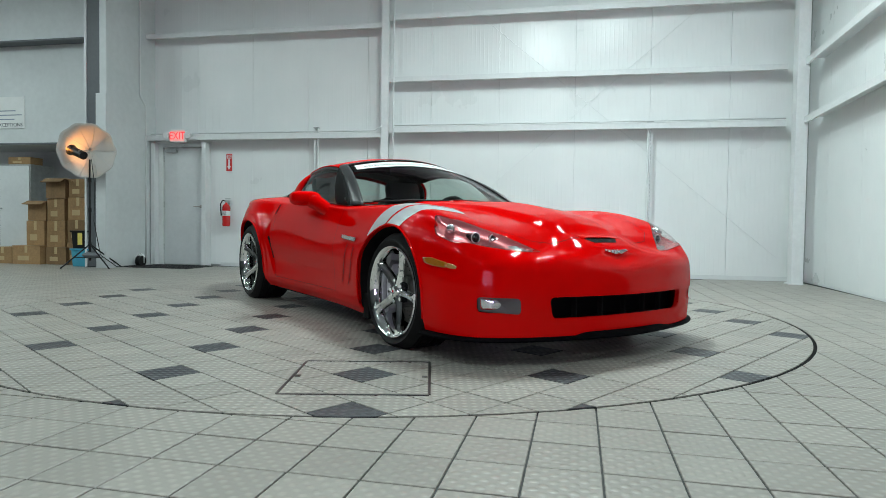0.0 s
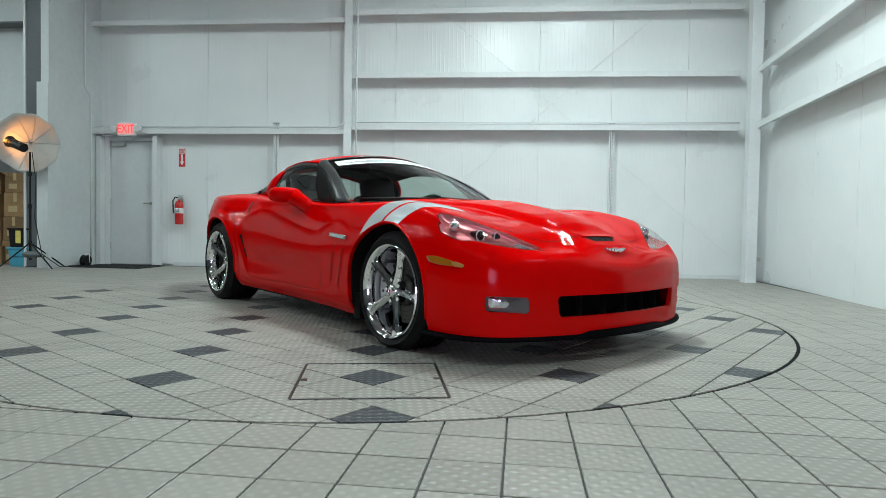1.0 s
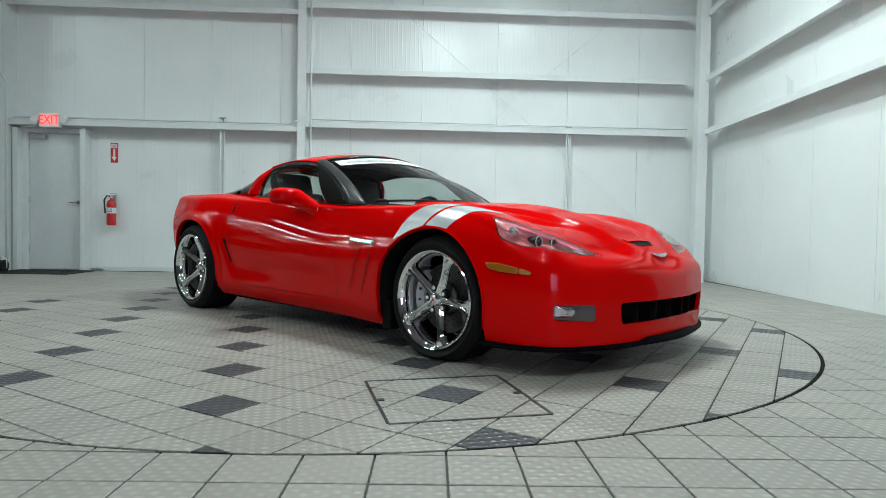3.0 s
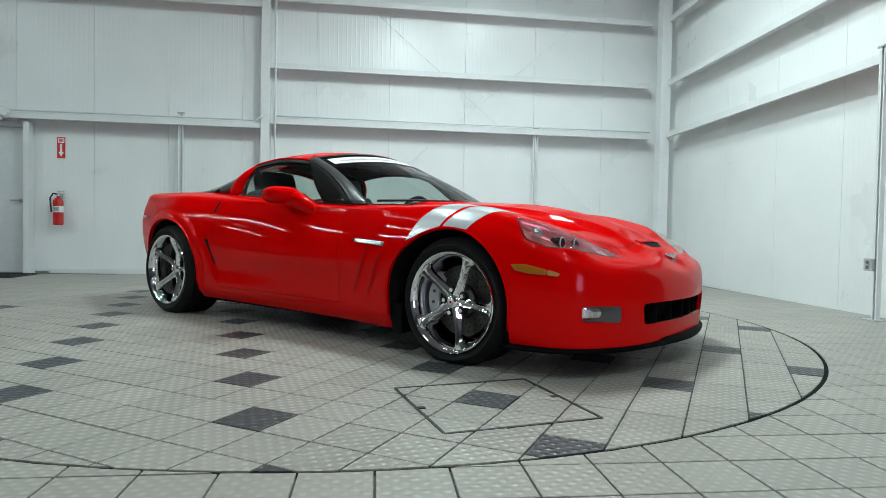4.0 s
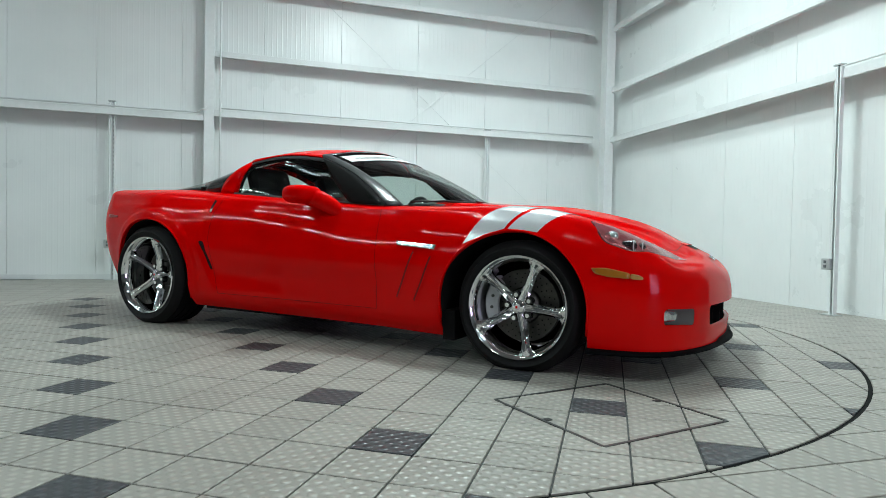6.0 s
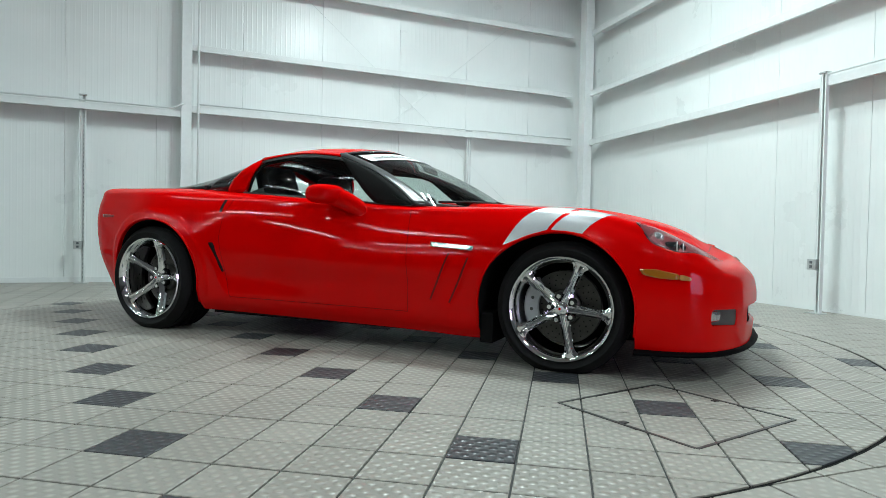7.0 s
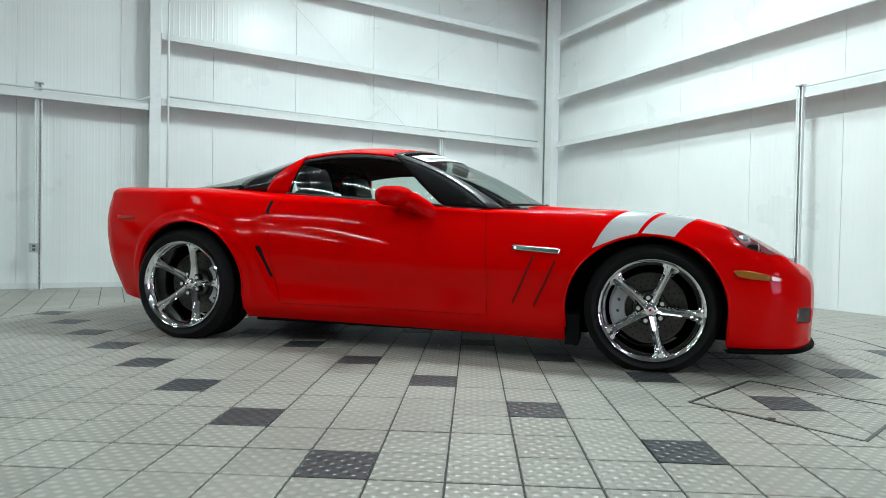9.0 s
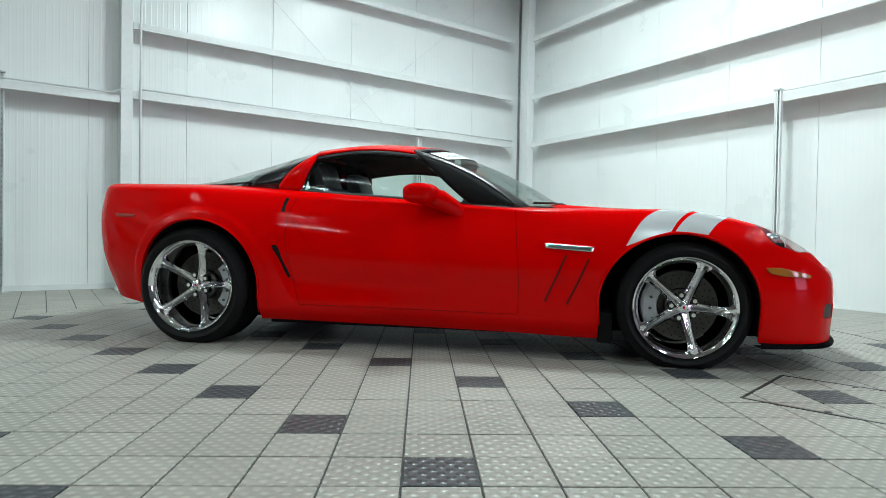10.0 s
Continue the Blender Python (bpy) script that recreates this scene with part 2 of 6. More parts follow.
# Unseen stretch, added darker than the white wall to calm reflections.
structure("wall_east", (WALL_X + 0.02, WALL_X + 0.2, FRONT_Y - 0.3, 3.598, -0.1, CEIL), UNSEEN_WALL, "unseen stretch of side wall, kept dark to calm reflections").matrix_basis = EAST_SKEW
structure("wall_south", (LEFT_X, WALL_X + 0.2, FRONT_Y - 0.2, FRONT_Y, -0.1, CEIL), UNSEEN_WALL, "plain grey wall behind the camera")
structure("wall_west", (LEFT_X - 0.2, LEFT_X, FRONT_Y - 0.2, 10.2, -0.1, CEIL), UNSEEN_WALL, "plain grey wall of the neighbouring bay")
window = tagged(new("window_1"), "glazed sectional door with daylight behind its panes", "window", kind="structure")
window.matrix_basis = pose(1.65, FRONT_Y, 0.0)
DAYLIGHT = emitter("daylight_behind_pane", (0.85, 0.64, 1.0), 9.0)
for x0 in (-1.4, 0.04):
    for z0 in (0.2, 0.66, 1.12, 1.58):
        boxed("pane", (x0, x0 + 1.36, 0.004, 0.012, z0, z0 + 0.40), DAYLIGHT, window, "bright daylight pane")
for z0 in (0.14, 0.60, 1.06, 1.52, 1.98):
    boxed("rail", (-1.46, 1.46, 0.0, 0.05, z0, z0 + 0.06), TRIM, window)
for x0, x1 in ((-1.46, -1.4), (-0.04, 0.04), (1.4, 1.46)):
    for z0 in (0.2, 0.66, 1.12, 1.58):
        boxed("stile", (x0, x1, 0.0, 0.05, z0, z0 + 0.40), TRIM, window)
structure("ceiling", (LEFT_X - 0.2, WALL_X + 0.2, FRONT_Y - 0.2, 10.4, CEIL, CEIL + 0.2), DARK_CEILING, "unseen ceiling with tube lamps, kept dark to cut fill light")


def wall_panels(parent, seams, across, face):
    """One metal panel between each pair of seams; across is 'x' or 'y', face the plane of its front."""
    for a, b in zip(seams, seams[1:]):
        bm = bmesh.new()
        if across == "x":
            box(bm, a + 0.0015, b - 0.0015, face, face + 0.025, 0.03, CEIL - 0.01, bevel=0.003)
        else:
            box(bm, face, face + 0.025, a + 0.0015, b - 0.0015, 0.03, CEIL - 0.01, bevel=0.003)
        part("wall_panel", bm, PANEL, parent)


wall_panels(wall_back, [-6.657, -5.705, -4.74, -3.79, -2.81, -1.80, -0.77, 0.337, 1.386, 2.45, WALL_X], "x", WALL_Y)
wall_panels(wall_right, [3.598, 4.592, 5.587, 6.581, 7.586, 8.606, WALL_Y], "y", WALL_X)
tagged(boxed("baseboard", (-5.3, WALL_X, WALL_Y - 0.012, WALL_Y + 0.01, 0.0, 0.06), TRIM), "white sheet metal flashing along the wall foot", "baseboard", kind="structure")
tagged(boxed("baseboard", (WALL_X - 0.004, WALL_X + 0.01, 3.6, WALL_Y, 0.0, 0.03), PANEL), "white sheet metal flashing along the wall foot", "baseboard", kind="structure").matrix_basis = EAST_SKEW


def girt_x(x0, x1, y, z0, z1):
    """A cold-formed girt along x: face flange, web back to the wall at its top, a small lip."""
    g = thing("girt", pose(x0, y, z0), "white painted steel girt across the panel wall", "girt", "wall girts")
    w, h, d = x1 - x0, z1 - z0, WALL_Y - y
    boxed("face_flange", (0, w, 0, 0.006, 0, h), STEEL, g, bevel=0.002)
    boxed("web", (0, w, 0.006, d, h - 0.006, h), STEEL, g)
    boxed("lip", (0, w, 0.006, 0.03, 0, 0.005), STEEL, g)
    return g


def girt_y(y0, y1, x, z0, z1):
    g = thing("girt", EAST_SKEW @ pose(x, y0, z0), "white painted steel girt across the panel wall", "girt", "wall girts")
    w, h, d = y1 - y0, z1 - z0, WALL_X - x
    boxed("face_flange", (0, 0.006, 0, w, 0, h), STEEL, g, bevel=0.002)
    boxed("web", (0.006, d, 0, w, h - 0.006, h), STEEL, g)
    boxed("lip", (0.006, 0.03, 0, w, 0, 0.005), STEEL, g)
    return g


GY, GX = 9.17, 3.2
for z0, z1 in ((2.095, 2.18), (2.852, 2.928), (3.775, 3.85), (4.72, 4.8)):
    girt_x(-2.405, 3.103, GY, z0, z1)
for z0, z1 in ((2.028, 2.108), (3.67, 3.742), (4.7, 4.78)):
    girt_x(-6.6, -2.53, GY, z0, z1)
for z0, z1 in ((2.077, 2.158), (2.82, 2.902), (3.73, 3.81), (4.72, 4.8)):
    girt_y(3.6, 8.83, GX, z0, z1)


def column(x0, x1, y0, y1, label, web=True):
    c = thing("steel_column", pose((x0 + x1) / 2, (y0 + y1) / 2, 0), label, "column", "steel columns")
    w, d = (x1 - x0) / 2, (y1 - y0) / 2
    if web:
        boxed("front_flange", (-w, w, -d, -d + 0.014, 0, CEIL), STEEL, c, bevel=0.003)
        boxed("rear_flange", (-w, w, d - 0.014, d, 0, CEIL), STEEL, c, bevel=0.003)
        boxed("web", (-0.005, 0.005, -d + 0.014, d - 0.014, 0, CEIL), STEEL, c)
    else:
        boxed("shaft", (-w, w, -d, d, 0, CEIL), STEEL, c, bevel=0.006)
    boxed("base_plate", (-w - 0.03, w + 0.0, -d - 0.02, d, 0.0, 0.016), STEEL, c)
    return c


column(-2.527, -2.41, 9.15, WALL_Y - 0.005, "white painted steel column against the panel wall")
column(3.105, 3.25, 8.83, 8.985, "white painted steel column in the room corner", web=False)


def brace(a, b):
    bm = bmesh.new()
    rod(bm, a, b, 0.0035, 8)
    tagged(part("brace_rod", bm, STEEL), "thin white diagonal brace rod on the wall", "brace", "wall braces")


brace((3.09, 9.34, 0.32), (-2.38, 9.34, 4.94))
brace((-2.28, 9.36, 0.09), (3.09, 9.36, 4.72))


def conduit(points, r=0.012):
    vs, fs = tube(points, r, 10)
    c = thing("conduit", pose(0, 0, 0), "white painted metal conduit on the wall", "conduit", "conduits")
    part_mesh("pipe", vs, fs, STEEL, c, smooth=True)
    return c


conduit([(-2.333, 9.15, 0.02), (-2.333, 9.15, CEIL - 0.02)], 0.013)
conduit([(-2.35, 9.15, 2.198), (3.09, 9.15, 2.198)], 0.009)
conduit([(-6.4, 9.15, 2.127), (-2.62, 9.15, 2.127), (-2.56, 9.1, 2.15), (-2.49, 9.09, 2.18)], 0.01)
conduit([EAST_SKEW @ Vector((3.185, y, 2.178)) for y in (-3.0, 4.83)], 0.008)


def strut_post(x, y, facing):
    """Slotted strut channel from floor to girt, with a conduit and an outlet box."""
    p = thing("strut_post", pose(x, y, 0, 0, 0, facing), "slotted steel strut post with conduit and outlet box", "strut", "strut posts")
    bm = bmesh.new()
    box(bm, -0.022, -0.018, -0.02, 0.02, 0.01, 2.19)
    box(bm, 0.018, 0.022, -0.02, 0.02, 0.01, 2.19)
    box(bm, -0.018, 0.018, 0.016, 0.02, 0.01, 2.19)
    for side in (-1, 1):
        box(bm, side * 0.018, side * 0.010, -0.02, -0.017, 0.01, 2.19)
    part("channel", bm, STEEL, p)
    bm = bmesh.new()
    for i in range(40):
        box(bm, -0.0035, 0.0035, 0.0135, 0.0155, 0.06 + i * 0.052, 0.085 + i * 0.052)
    tagged(part("slot_row", bm, GALV, p, "dark slots"), kind="stuff")
    bm = bmesh.new()
    rod(bm, (-0.04, -0.005, 0.5), (-0.04, -0.005, 2.17), 0.011)
    part("riser", bm, STEEL, p)
    bm = bmesh.new()
    box(bm, -0.09, -0.005, -0.05, 0.0, 0.4, 0.5, bevel=0.006)
    part("outlet_box", bm, GALV, p, "grey metal outlet box")
    bm = bmesh.new()
    box(bm, -0.06, -0.035, -0.054, -0.048, 0.458, 0.482)
    box(bm, -0.06, -0.035, -0.054, -0.048, 0.418, 0.442)
    part("socket", bm, CHARCOAL, p)
    boxed("foot_plate", (-0.09, 0.06, -0.06, 0.04, 0, 0.008), GALV, p)
    boxed("top_clip", (-0.05, 0.03, -0.03, 0.03, 2.19, 2.205), GALV, p)
    return p


strut_post(-3.57, 9.23, 0)
strut_post(1.385, 9.24, 0)
strut_post(2.935, 4.875, -93.8)


# ---- ceiling lamps ----
def ceiling_lamp(x, y, turn, power):
    f = thing("ceiling_lamp", pose(x, y, LAMP_Z, 0, 0, turn), "white twin-tube fluorescent ceiling lamp", "lamp", "ceiling lamps")
    bm = bmesh.new()
    box(bm, -0.66, 0.66, -0.16, 0.16, 0.04, 0.10, bevel=0.01)
    part("housing", bm, WHITE, f)
    for s in (-1, 1):
        bm = bmesh.new()
        rod(bm, (-0.63, s * 0.09, 0.03), (0.63, s * 0.09, 0.03), 0.019, 10)
        part("tube", bm, LAMPGLOW, f, "glowing fluorescent tube")
        bm = bmesh.new()
        rod(bm, (s * 0.5, 0, 0.1), (s * 0.5, 0, CEIL - LAMP_Z), 0.004, 6)
        part("hanger", bm, GALV, f)
    for s in (-1, 1):
        la = bpy.data.lights.new("tube_light", "AREA")
        la.shape, la.size, la.size_y = "RECTANGLE", 1.24, 0.05
        la.energy, la.color = LAMP_POWER * power / 2, LAMP_COLOR
        ob = new("tube_light", la)
        ob.matrix_basis = pose(x, y, LAMP_Z + 0.008, 0, 0, turn) @ pose(0, s * 0.09, 0)
    return f


for fixture in FIXTURES:
    ceiling_lamp(*fixture)

# ---- the car: x forward from the front axle, y to its left, z up ----
from mathutils.bvhtree import BVHTree

CAR_O, CAR_TURN = (-0.105, 4.105), -45.73
car = thing("sports_car", pose(CAR_O[0], CAR_O[1], 0, 0, 0, CAR_TURN), "glossy red two-door sports coupe with silver fender stripes and chrome wheels", "car")


def paint_material():
    m, nt, b = mat_new("red_car_paint")
    tc = nt.nodes.new("ShaderNodeTexCoord")
    n1 = node(nt, "ShaderNodeTexNoise", Scale=900.0, Detail=2.0)
    n2 = node(nt, "ShaderNodeTexNoise", Scale=2.2, Detail=3.0)
    nt.links.new(tc.outputs["Object"], n1.inputs["Vector"])
    nt.links.new(tc.outputs["Object"], n2.inputs["Vector"])
    col = ramp(nt, n2.outputs["Fac"], [(0.3, (0.62, 0.0003, 0.0005)), (0.7, (0.67, 0.0004, 0.0006))])
    nt.links.new(col.outputs[0], b.inputs["Base Color"])
    b.inputs["Roughness"].default_value = 0.35
    b.inputs["Specular IOR Level"].default_value = 0.0
    b.inputs["Coat Weight"].default_value = 0.48
    b.inputs["Coat Roughness"].default_value = 0.004
    b.inputs["Coat IOR"].default_value = 1.36
    bp = node(nt, "ShaderNodeBump", Strength=0.02, Distance=0.0004)
    nt.links.new(n1.outputs["Fac"], bp.inputs["Height"])
    nt.links.new(bp.outputs[0], b.inputs["Normal"])
    return m


def thin_glass(name, tint):
    """Glass pane: clear film that tints what is behind it and mirrors by its angle."""
    m, nt, b = mat_new(name)
    nt.nodes.remove(b)
    tr = nt.nodes.new("ShaderNodeBsdfTransparent")
    tr.inputs[0].default_value = (*tint, 1)
    gl = nt.nodes.new("ShaderNodeBsdfGlossy")
    gl.inputs["Roughness"].default_value = 0.01
    lw = nt.nodes.new("ShaderNodeLayerWeight")
    pw = nt.nodes.new("ShaderNodeMath")
    pw.operation = "POWER"
    pw.inputs[1].default_value = 5.0
    nt.links.new(lw.outputs["Facing"], pw.inputs[0])
    fr = nt.nodes.new("ShaderNodeMath")
    fr.operation = "MULTIPLY_ADD"
    fr.inputs[1].default_value, fr.inputs[2].default_value = 0.75, 0.04
    nt.links.new(pw.outputs[0], fr.inputs[0])
    mx = nt.nodes.new("ShaderNodeMixShader")
    nt.links.new(fr.outputs[0], mx.inputs[0])
    nt.links.new(tr.outputs[0], mx.inputs[1])
    nt.links.new(gl.outputs[0], mx.inputs[2])
    nt.links.new(mx.outputs[0], nt.nodes["Material Output"].inputs[0])
    return m


PAINT = paint_material()
GLASS = thin_glass("tinted_car_glass", (0.73, 0.80, 0.77))
LENS = thin_glass("clear_lens", (0.97, 0.97, 0.97))
GLOSSBLACK = glossy("gloss_black", (0.012, 0.012, 0.013), 0.08)
SATIN = noisy("satin_dark_grey_trim", (0.018, 0.018, 0.019), 0.32, 0.08, 8.0)
SILVER = glossy("silver_stripe_vinyl", (0.62, 0.63, 0.64), 0.25, metal=0.35)
BADGE = noisy("brushed_bright_metal", (0.6, 0.61, 0.63), 0.18, 0.2, 40.0, metal=0.95)
AMBER = glossy("amber_lens", (0.36, 0.125, 0.007), 0.12, coat=1.0)
AMBERPALE = glossy("pale_amber_lens", (0.44, 0.21, 0.06), 0.1, coat=1.0)
ROTOR = noisy("grey_brake_iron", (0.10, 0.095, 0.088), 0.42, 0.15, 20.0, metal=0.9)
CALIPER = noisy("silver_caliper_paint", (0.5, 0.51, 0.53), 0.35, 0.08, 9.0, metal=0.3)
LEATHER = noisy("black_leather", (0.022, 0.022, 0.023), 0.5, 0.2, 14.0, bump=0.3, bump_scale=120)
TREADRUBBER = noisy("tyre_rubber", (0.006, 0.006, 0.0063), 0.6, 0.2, 10.0, bump=0.1, bump_scale=80, spec=0.18)
MATTEBLACK = noisy("matt_black_liner", (0.004, 0.004, 0.004), 0.85, 0.2, 6.0, spec=0.15)
FOGGREY = noisy("dark_grey_plastic", (0.075, 0.078, 0.075), 0.4, 0.1, 9.0)
FOGLENS = noisy("ribbed_lamp_lens", (0.7, 0.73, 0.78), 0.12, 0.35, 8.0, bump=0.5, bump_scale=18, metal=0.85, stretch=(1, 1, 0.3))
REDREFL = glossy("pink_silver_lamp_bowl", (0.66, 0.20, 0.21), 0.24, metal=0.6)

# Stations from the tail centre round the flank to the nose centre.
SX = [-3.62, -3.58, -3.43, -3.13, -2.685, -2.2, -1.6, -0.9, -0.45, 0, 0.33, 0.565, 0.70, 0.815, 0.875]
SY = [0, 0.45, 0.72, 0.85, 0.957, 0.908, 0.897, 0.896, 0.922, 0.945, 0.925, 0.868, 0.745, 0.46, 0]
XC = [-3.50, -3.47, -3.33, -3.1, -2.685, -2.2, -1.6, -0.9, -0.45, 0, 0.33, 0.5, 0.6, 0.665, 0.7]
Z0 = [0.25, 0.24, 0.23, 0.21, 0.16, 0.15, 0.143, 0.133, 0.125, 0.14, 0.145, 0.142, 0.14, 0.14, 0.14]
D0 = [0.16, 0.16, 0.14, 0.08, 0.06, 0.075, 0.08, 0.08, 0.075, 0.05, 0.03, 0.02, 0.02, 0.02, 0.02]
Z2 = [0.5, 0.5, 0.48, 0.46, 0.44, 0.39, 0.36, 0.36, 0.37, 0.41, 0.39, 0.34, 0.31, 0.3, 0.3]
D1 = [0.12, 0.12, 0.10, 0.05, 0.012, 0.026, 0.036, 0.034, 0.026, 0.012, 0.012, 0.012, 0.012, 0.012, 0.012]
D2 = [0.03, 0.03, 0.025, 0.01, 0, 0.01, 0.022, 0.018, 0.01, 0, 0, 0, 0, 0, 0]
Z3 = [0.7, 0.7, 0.69, 0.68, 0.66, 0.58, 0.53, 0.52, 0.54, 0.6, 0.55, 0.47, 0.41, 0.395, 0.39]
D3 = [0, 0, 0, 0, 0.008, 0.006, 0.004, 0.004, 0.006, 0.01, 0.01, 0.005, 0, 0, 0]
Z4 = [0.86, 0.86, 0.85, 0.84, 0.83, 0.8, 0.775, 0.74, 0.735, 0.735, 0.66, 0.555, 0.49, 0.475, 0.47]
D4 = [0.02, 0.02, 0.03, 0.05, 0.075, 0.085, 0.085, 0.08, 0.08, 0.08, 0.05, 0.03, 0.025, 0.025, 0.028]
Z5 = [0.95, 0.945, 0.935, 0.925, 0.912, 0.885, 0.845, 0.8, 0.795, 0.79, 0.722, 0.617, 0.535, 0.527, 0.531]
D5 = [0.06, 0.07, 0.1, 0.14, 0.19, 0.19, 0.16, 0.15, 0.18, 0.2, 0.14, 0.125, 0.13, 0.115, 0.115]
Z6 = [0.955, 0.955, 0.95, 0.945, 0.945, 0.915, 0.875, 0.825, 0.8, 0.765, 0.7, 0.635, 0.575, 0.555, 0.553]
Z7 = [0.96, 0.96, 0.96, 0.96, 0.96, 0.94, 0.88, 0.85, 0.82, 0.795, 0.73, 0.67, 0.615, 0.59, 0.575]


def spline(values, k, even=True):
    """Smooth curve through values at whole numbers, read at k."""
    p = np.asarray(values, float)
    k = np.clip(np.asarray(k, float), 0, len(p) - 1)
    i = np.minimum(k.astype(int), len(p) - 2)
    t = k - i
    m = np.empty_like(p)
    m[1:-1] = (p[2:] - p[:-2]) / 2
    m[0], m[-1] = (0, 0) if even else (p[1] - p[0], p[-1] - p[-2])
    a, b, ma, mb = p[i], p[i + 1], m[i], m[i + 1]
    return (2 * t**3 - 3 * t**2 + 1) * a + (t**3 - 2 * t**2 + t) * ma + (-2 * t**3 + 3 * t**2) * b + (t**3 - t**2) * mb


def smooth01(x):
    x = np.clip(x, 0, 1)
    return x * x * (3 - 2 * x)


SPANS = (5, 8, 14, 15, 12, 12, 16)


def body_grid():
    """Half the body as a grid of ribs, y <= 0: from sill to centre line."""
    ks = np.concatenate([np.linspace(0, 3, 60, endpoint=False), np.linspace(3, 10, 340, endpoint=False), np.linspace(10, 14, 150)])
    x, y, xc = spline(SX, ks), spline(SY, ks, False), spline(XC, ks)
    y[0] = y[-1] = 0
    length = np.hypot(x - xc, y)
    d = [spline(D0, ks), spline(D1, ks), spline(D2, ks), spline(D3, ks), spline(D4, ks), spline(D5, ks), None, length]
    d[5] = np.minimum(d[5], length * 0.72)
    d[6] = (d[5] + length) / 2
    z = [spline(Z0, ks), spline(Z0, ks) + 0.075, spline(Z2, ks), spline(Z3, ks), spline(Z4, ks), spline(Z5, ks), spline(Z6, ks), spline(Z7, ks)]
    d, z = np.array(d), np.array(z)
    vs = np.concatenate([i + np.linspace(0, 1, n, endpoint=False) for i, n in enumerate(SPANS)] + [[7.0]])
    dd = np.array([spline(d[:, j], vs, False) for j in range(len(ks))])
    zz = np.array([spline(z[:, j], vs, False) for j in range(len(ks))])
    dd[:, -1] = length
    f = dd / np.maximum(length, 1e-6)[:, None]
    px = x[:, None] + (xc - x)[:, None] * f
    py = -(y[:, None] * (1 - f))
    # raised centre of the bonnet
    edge = np.interp(px, [-0.7, 0.2, 0.7], [0.40, 0.33, 0.21])
    lift = 0.027 * smooth01((edge - np.abs(py)) / 0.08) * smooth01((px + 0.95) / 0.2) * smooth01((0.80 - px) / 0.16)
    zz = zz + lift * (vs > 5)[None, :]
    # step ahead of the flared rear fender, fading along the door
    ahead = px - (-2.245 + 0.5 * np.clip(0.572 - zz, 0, 0.3))
    tall = smooth01((zz - 0.22) / 0.16) * smooth01((0.80 - zz) / 0.34)
    py = py + 0.02 * smooth01(ahead / 0.05) * (1 - smooth01((ahead - 0.05) / 1.25)) * tall * (np.abs(py) > 0.5)
    # raised lip round the rear wheel arch
    off = (np.hypot((px + 2.665) / 0.385, (zz - 0.33) / 0.384) - 1) * 0.385
    py = py - 0.007 * smooth01((0.066 - off) / 0.012) * smooth01((zz - 0.2) / 0.1) * (np.abs(py) > 0.7)
    # flat middle of the nose, where the scoop sits
    mid = np.interp(px, [0.50, 0.61, 0.68, 0.74, 0.80], [0.676, 0.633, 0.601, 0.572, 0.530]) - 0.1 * py**2
    flat = smooth01((0.34 - np.abs(py)) / 0.2) * smooth01((px - 0.50) / 0.14) * smooth01((0.80 - px) / 0.05)
    zz = zz + (mid - zz) * flat
    return np.stack([px, py, zz], -1), ks, vs


GRID, GK, GV = body_grid()
NI, NJ = GRID.shape[:2]
BV = GRID.reshape(-1, 3).copy()
BF = [(i * NJ + j, i * NJ + j + 1, (i + 1) * NJ + j + 1, (i + 1) * NJ + j) for i in range(NI - 1) for j in range(NJ - 1)]
BTREE = BVHTree.FromPolygons([tuple(v) for v in BV], BF)
LAMP_WAY = Vector((-0.586, 0.22, -0.78)).normalized()
LAMP_E1 = Vector((0.78, 0.0, -0.586)).normalized()
VIEWS = {
    "side": (Vector((1, 0, 0)), Vector((0, 0, 1)), Vector((0, 1, 0))),
    "top": (Vector((1, 0, 0)), Vector((0, 1, 0)), Vector((0, 0, -1))),
    "front": (Vector((0, 1, 0)), Vector((0, 0, 1)), Vector((-1, 0, 0))),
    "lamp": (LAMP_E1, LAMP_E1.cross(LAMP_WAY).normalized(), LAMP_WAY),
}


def flat_at(p, view):
    """A point of space in the plane of a view."""
    e1, e2, way = VIEWS[view]
    return (Vector(p).dot(e1), Vector(p).dot(e2))


def drop_on(u, v, view, lift=0.0):
    """The body point seen at (u, v) in a view, raised by lift along the normal."""
    if (view == "top" and v > 0) or (view == "front" and u > 0):
        p = drop_on(u, -v, view, lift) if view == "top" else drop_on(-u, v, view, lift)
        return Vector((p.x, -p.y, p.z))
    e1, e2, way = VIEWS[view]
    start = e1 * u + e2 * v - way * 3
    hit, normal, _, _ = BTREE.ray_cast(start, way)
    if hit is None:
        near = {"side": Vector((u, -0.9, v)), "top": Vector((u, v, 0.7)), "front": Vector((0.9, u, v)), "lamp": start + way * 3.5}[view]
        hit, normal, _, _ = BTREE.find_nearest(near)
    if normal.dot(way) > 0:
        normal = -normal
    return hit + normal * lift


def inside_poly(pts, poly):
    x, y = pts[:, 0], pts[:, 1]
    res = np.zeros(len(pts), bool)
    n = len(poly)
    for i in range(n):
        (x0, y0), (x1, y1) = poly[i], poly[(i + 1) % n]
        if y0 == y1:
            continue
        c = ((y0 > y) != (y1 > y)) & (x < (x1 - x0) * (y - y0) / (y1 - y0) + x0)
        res ^= c
    return res


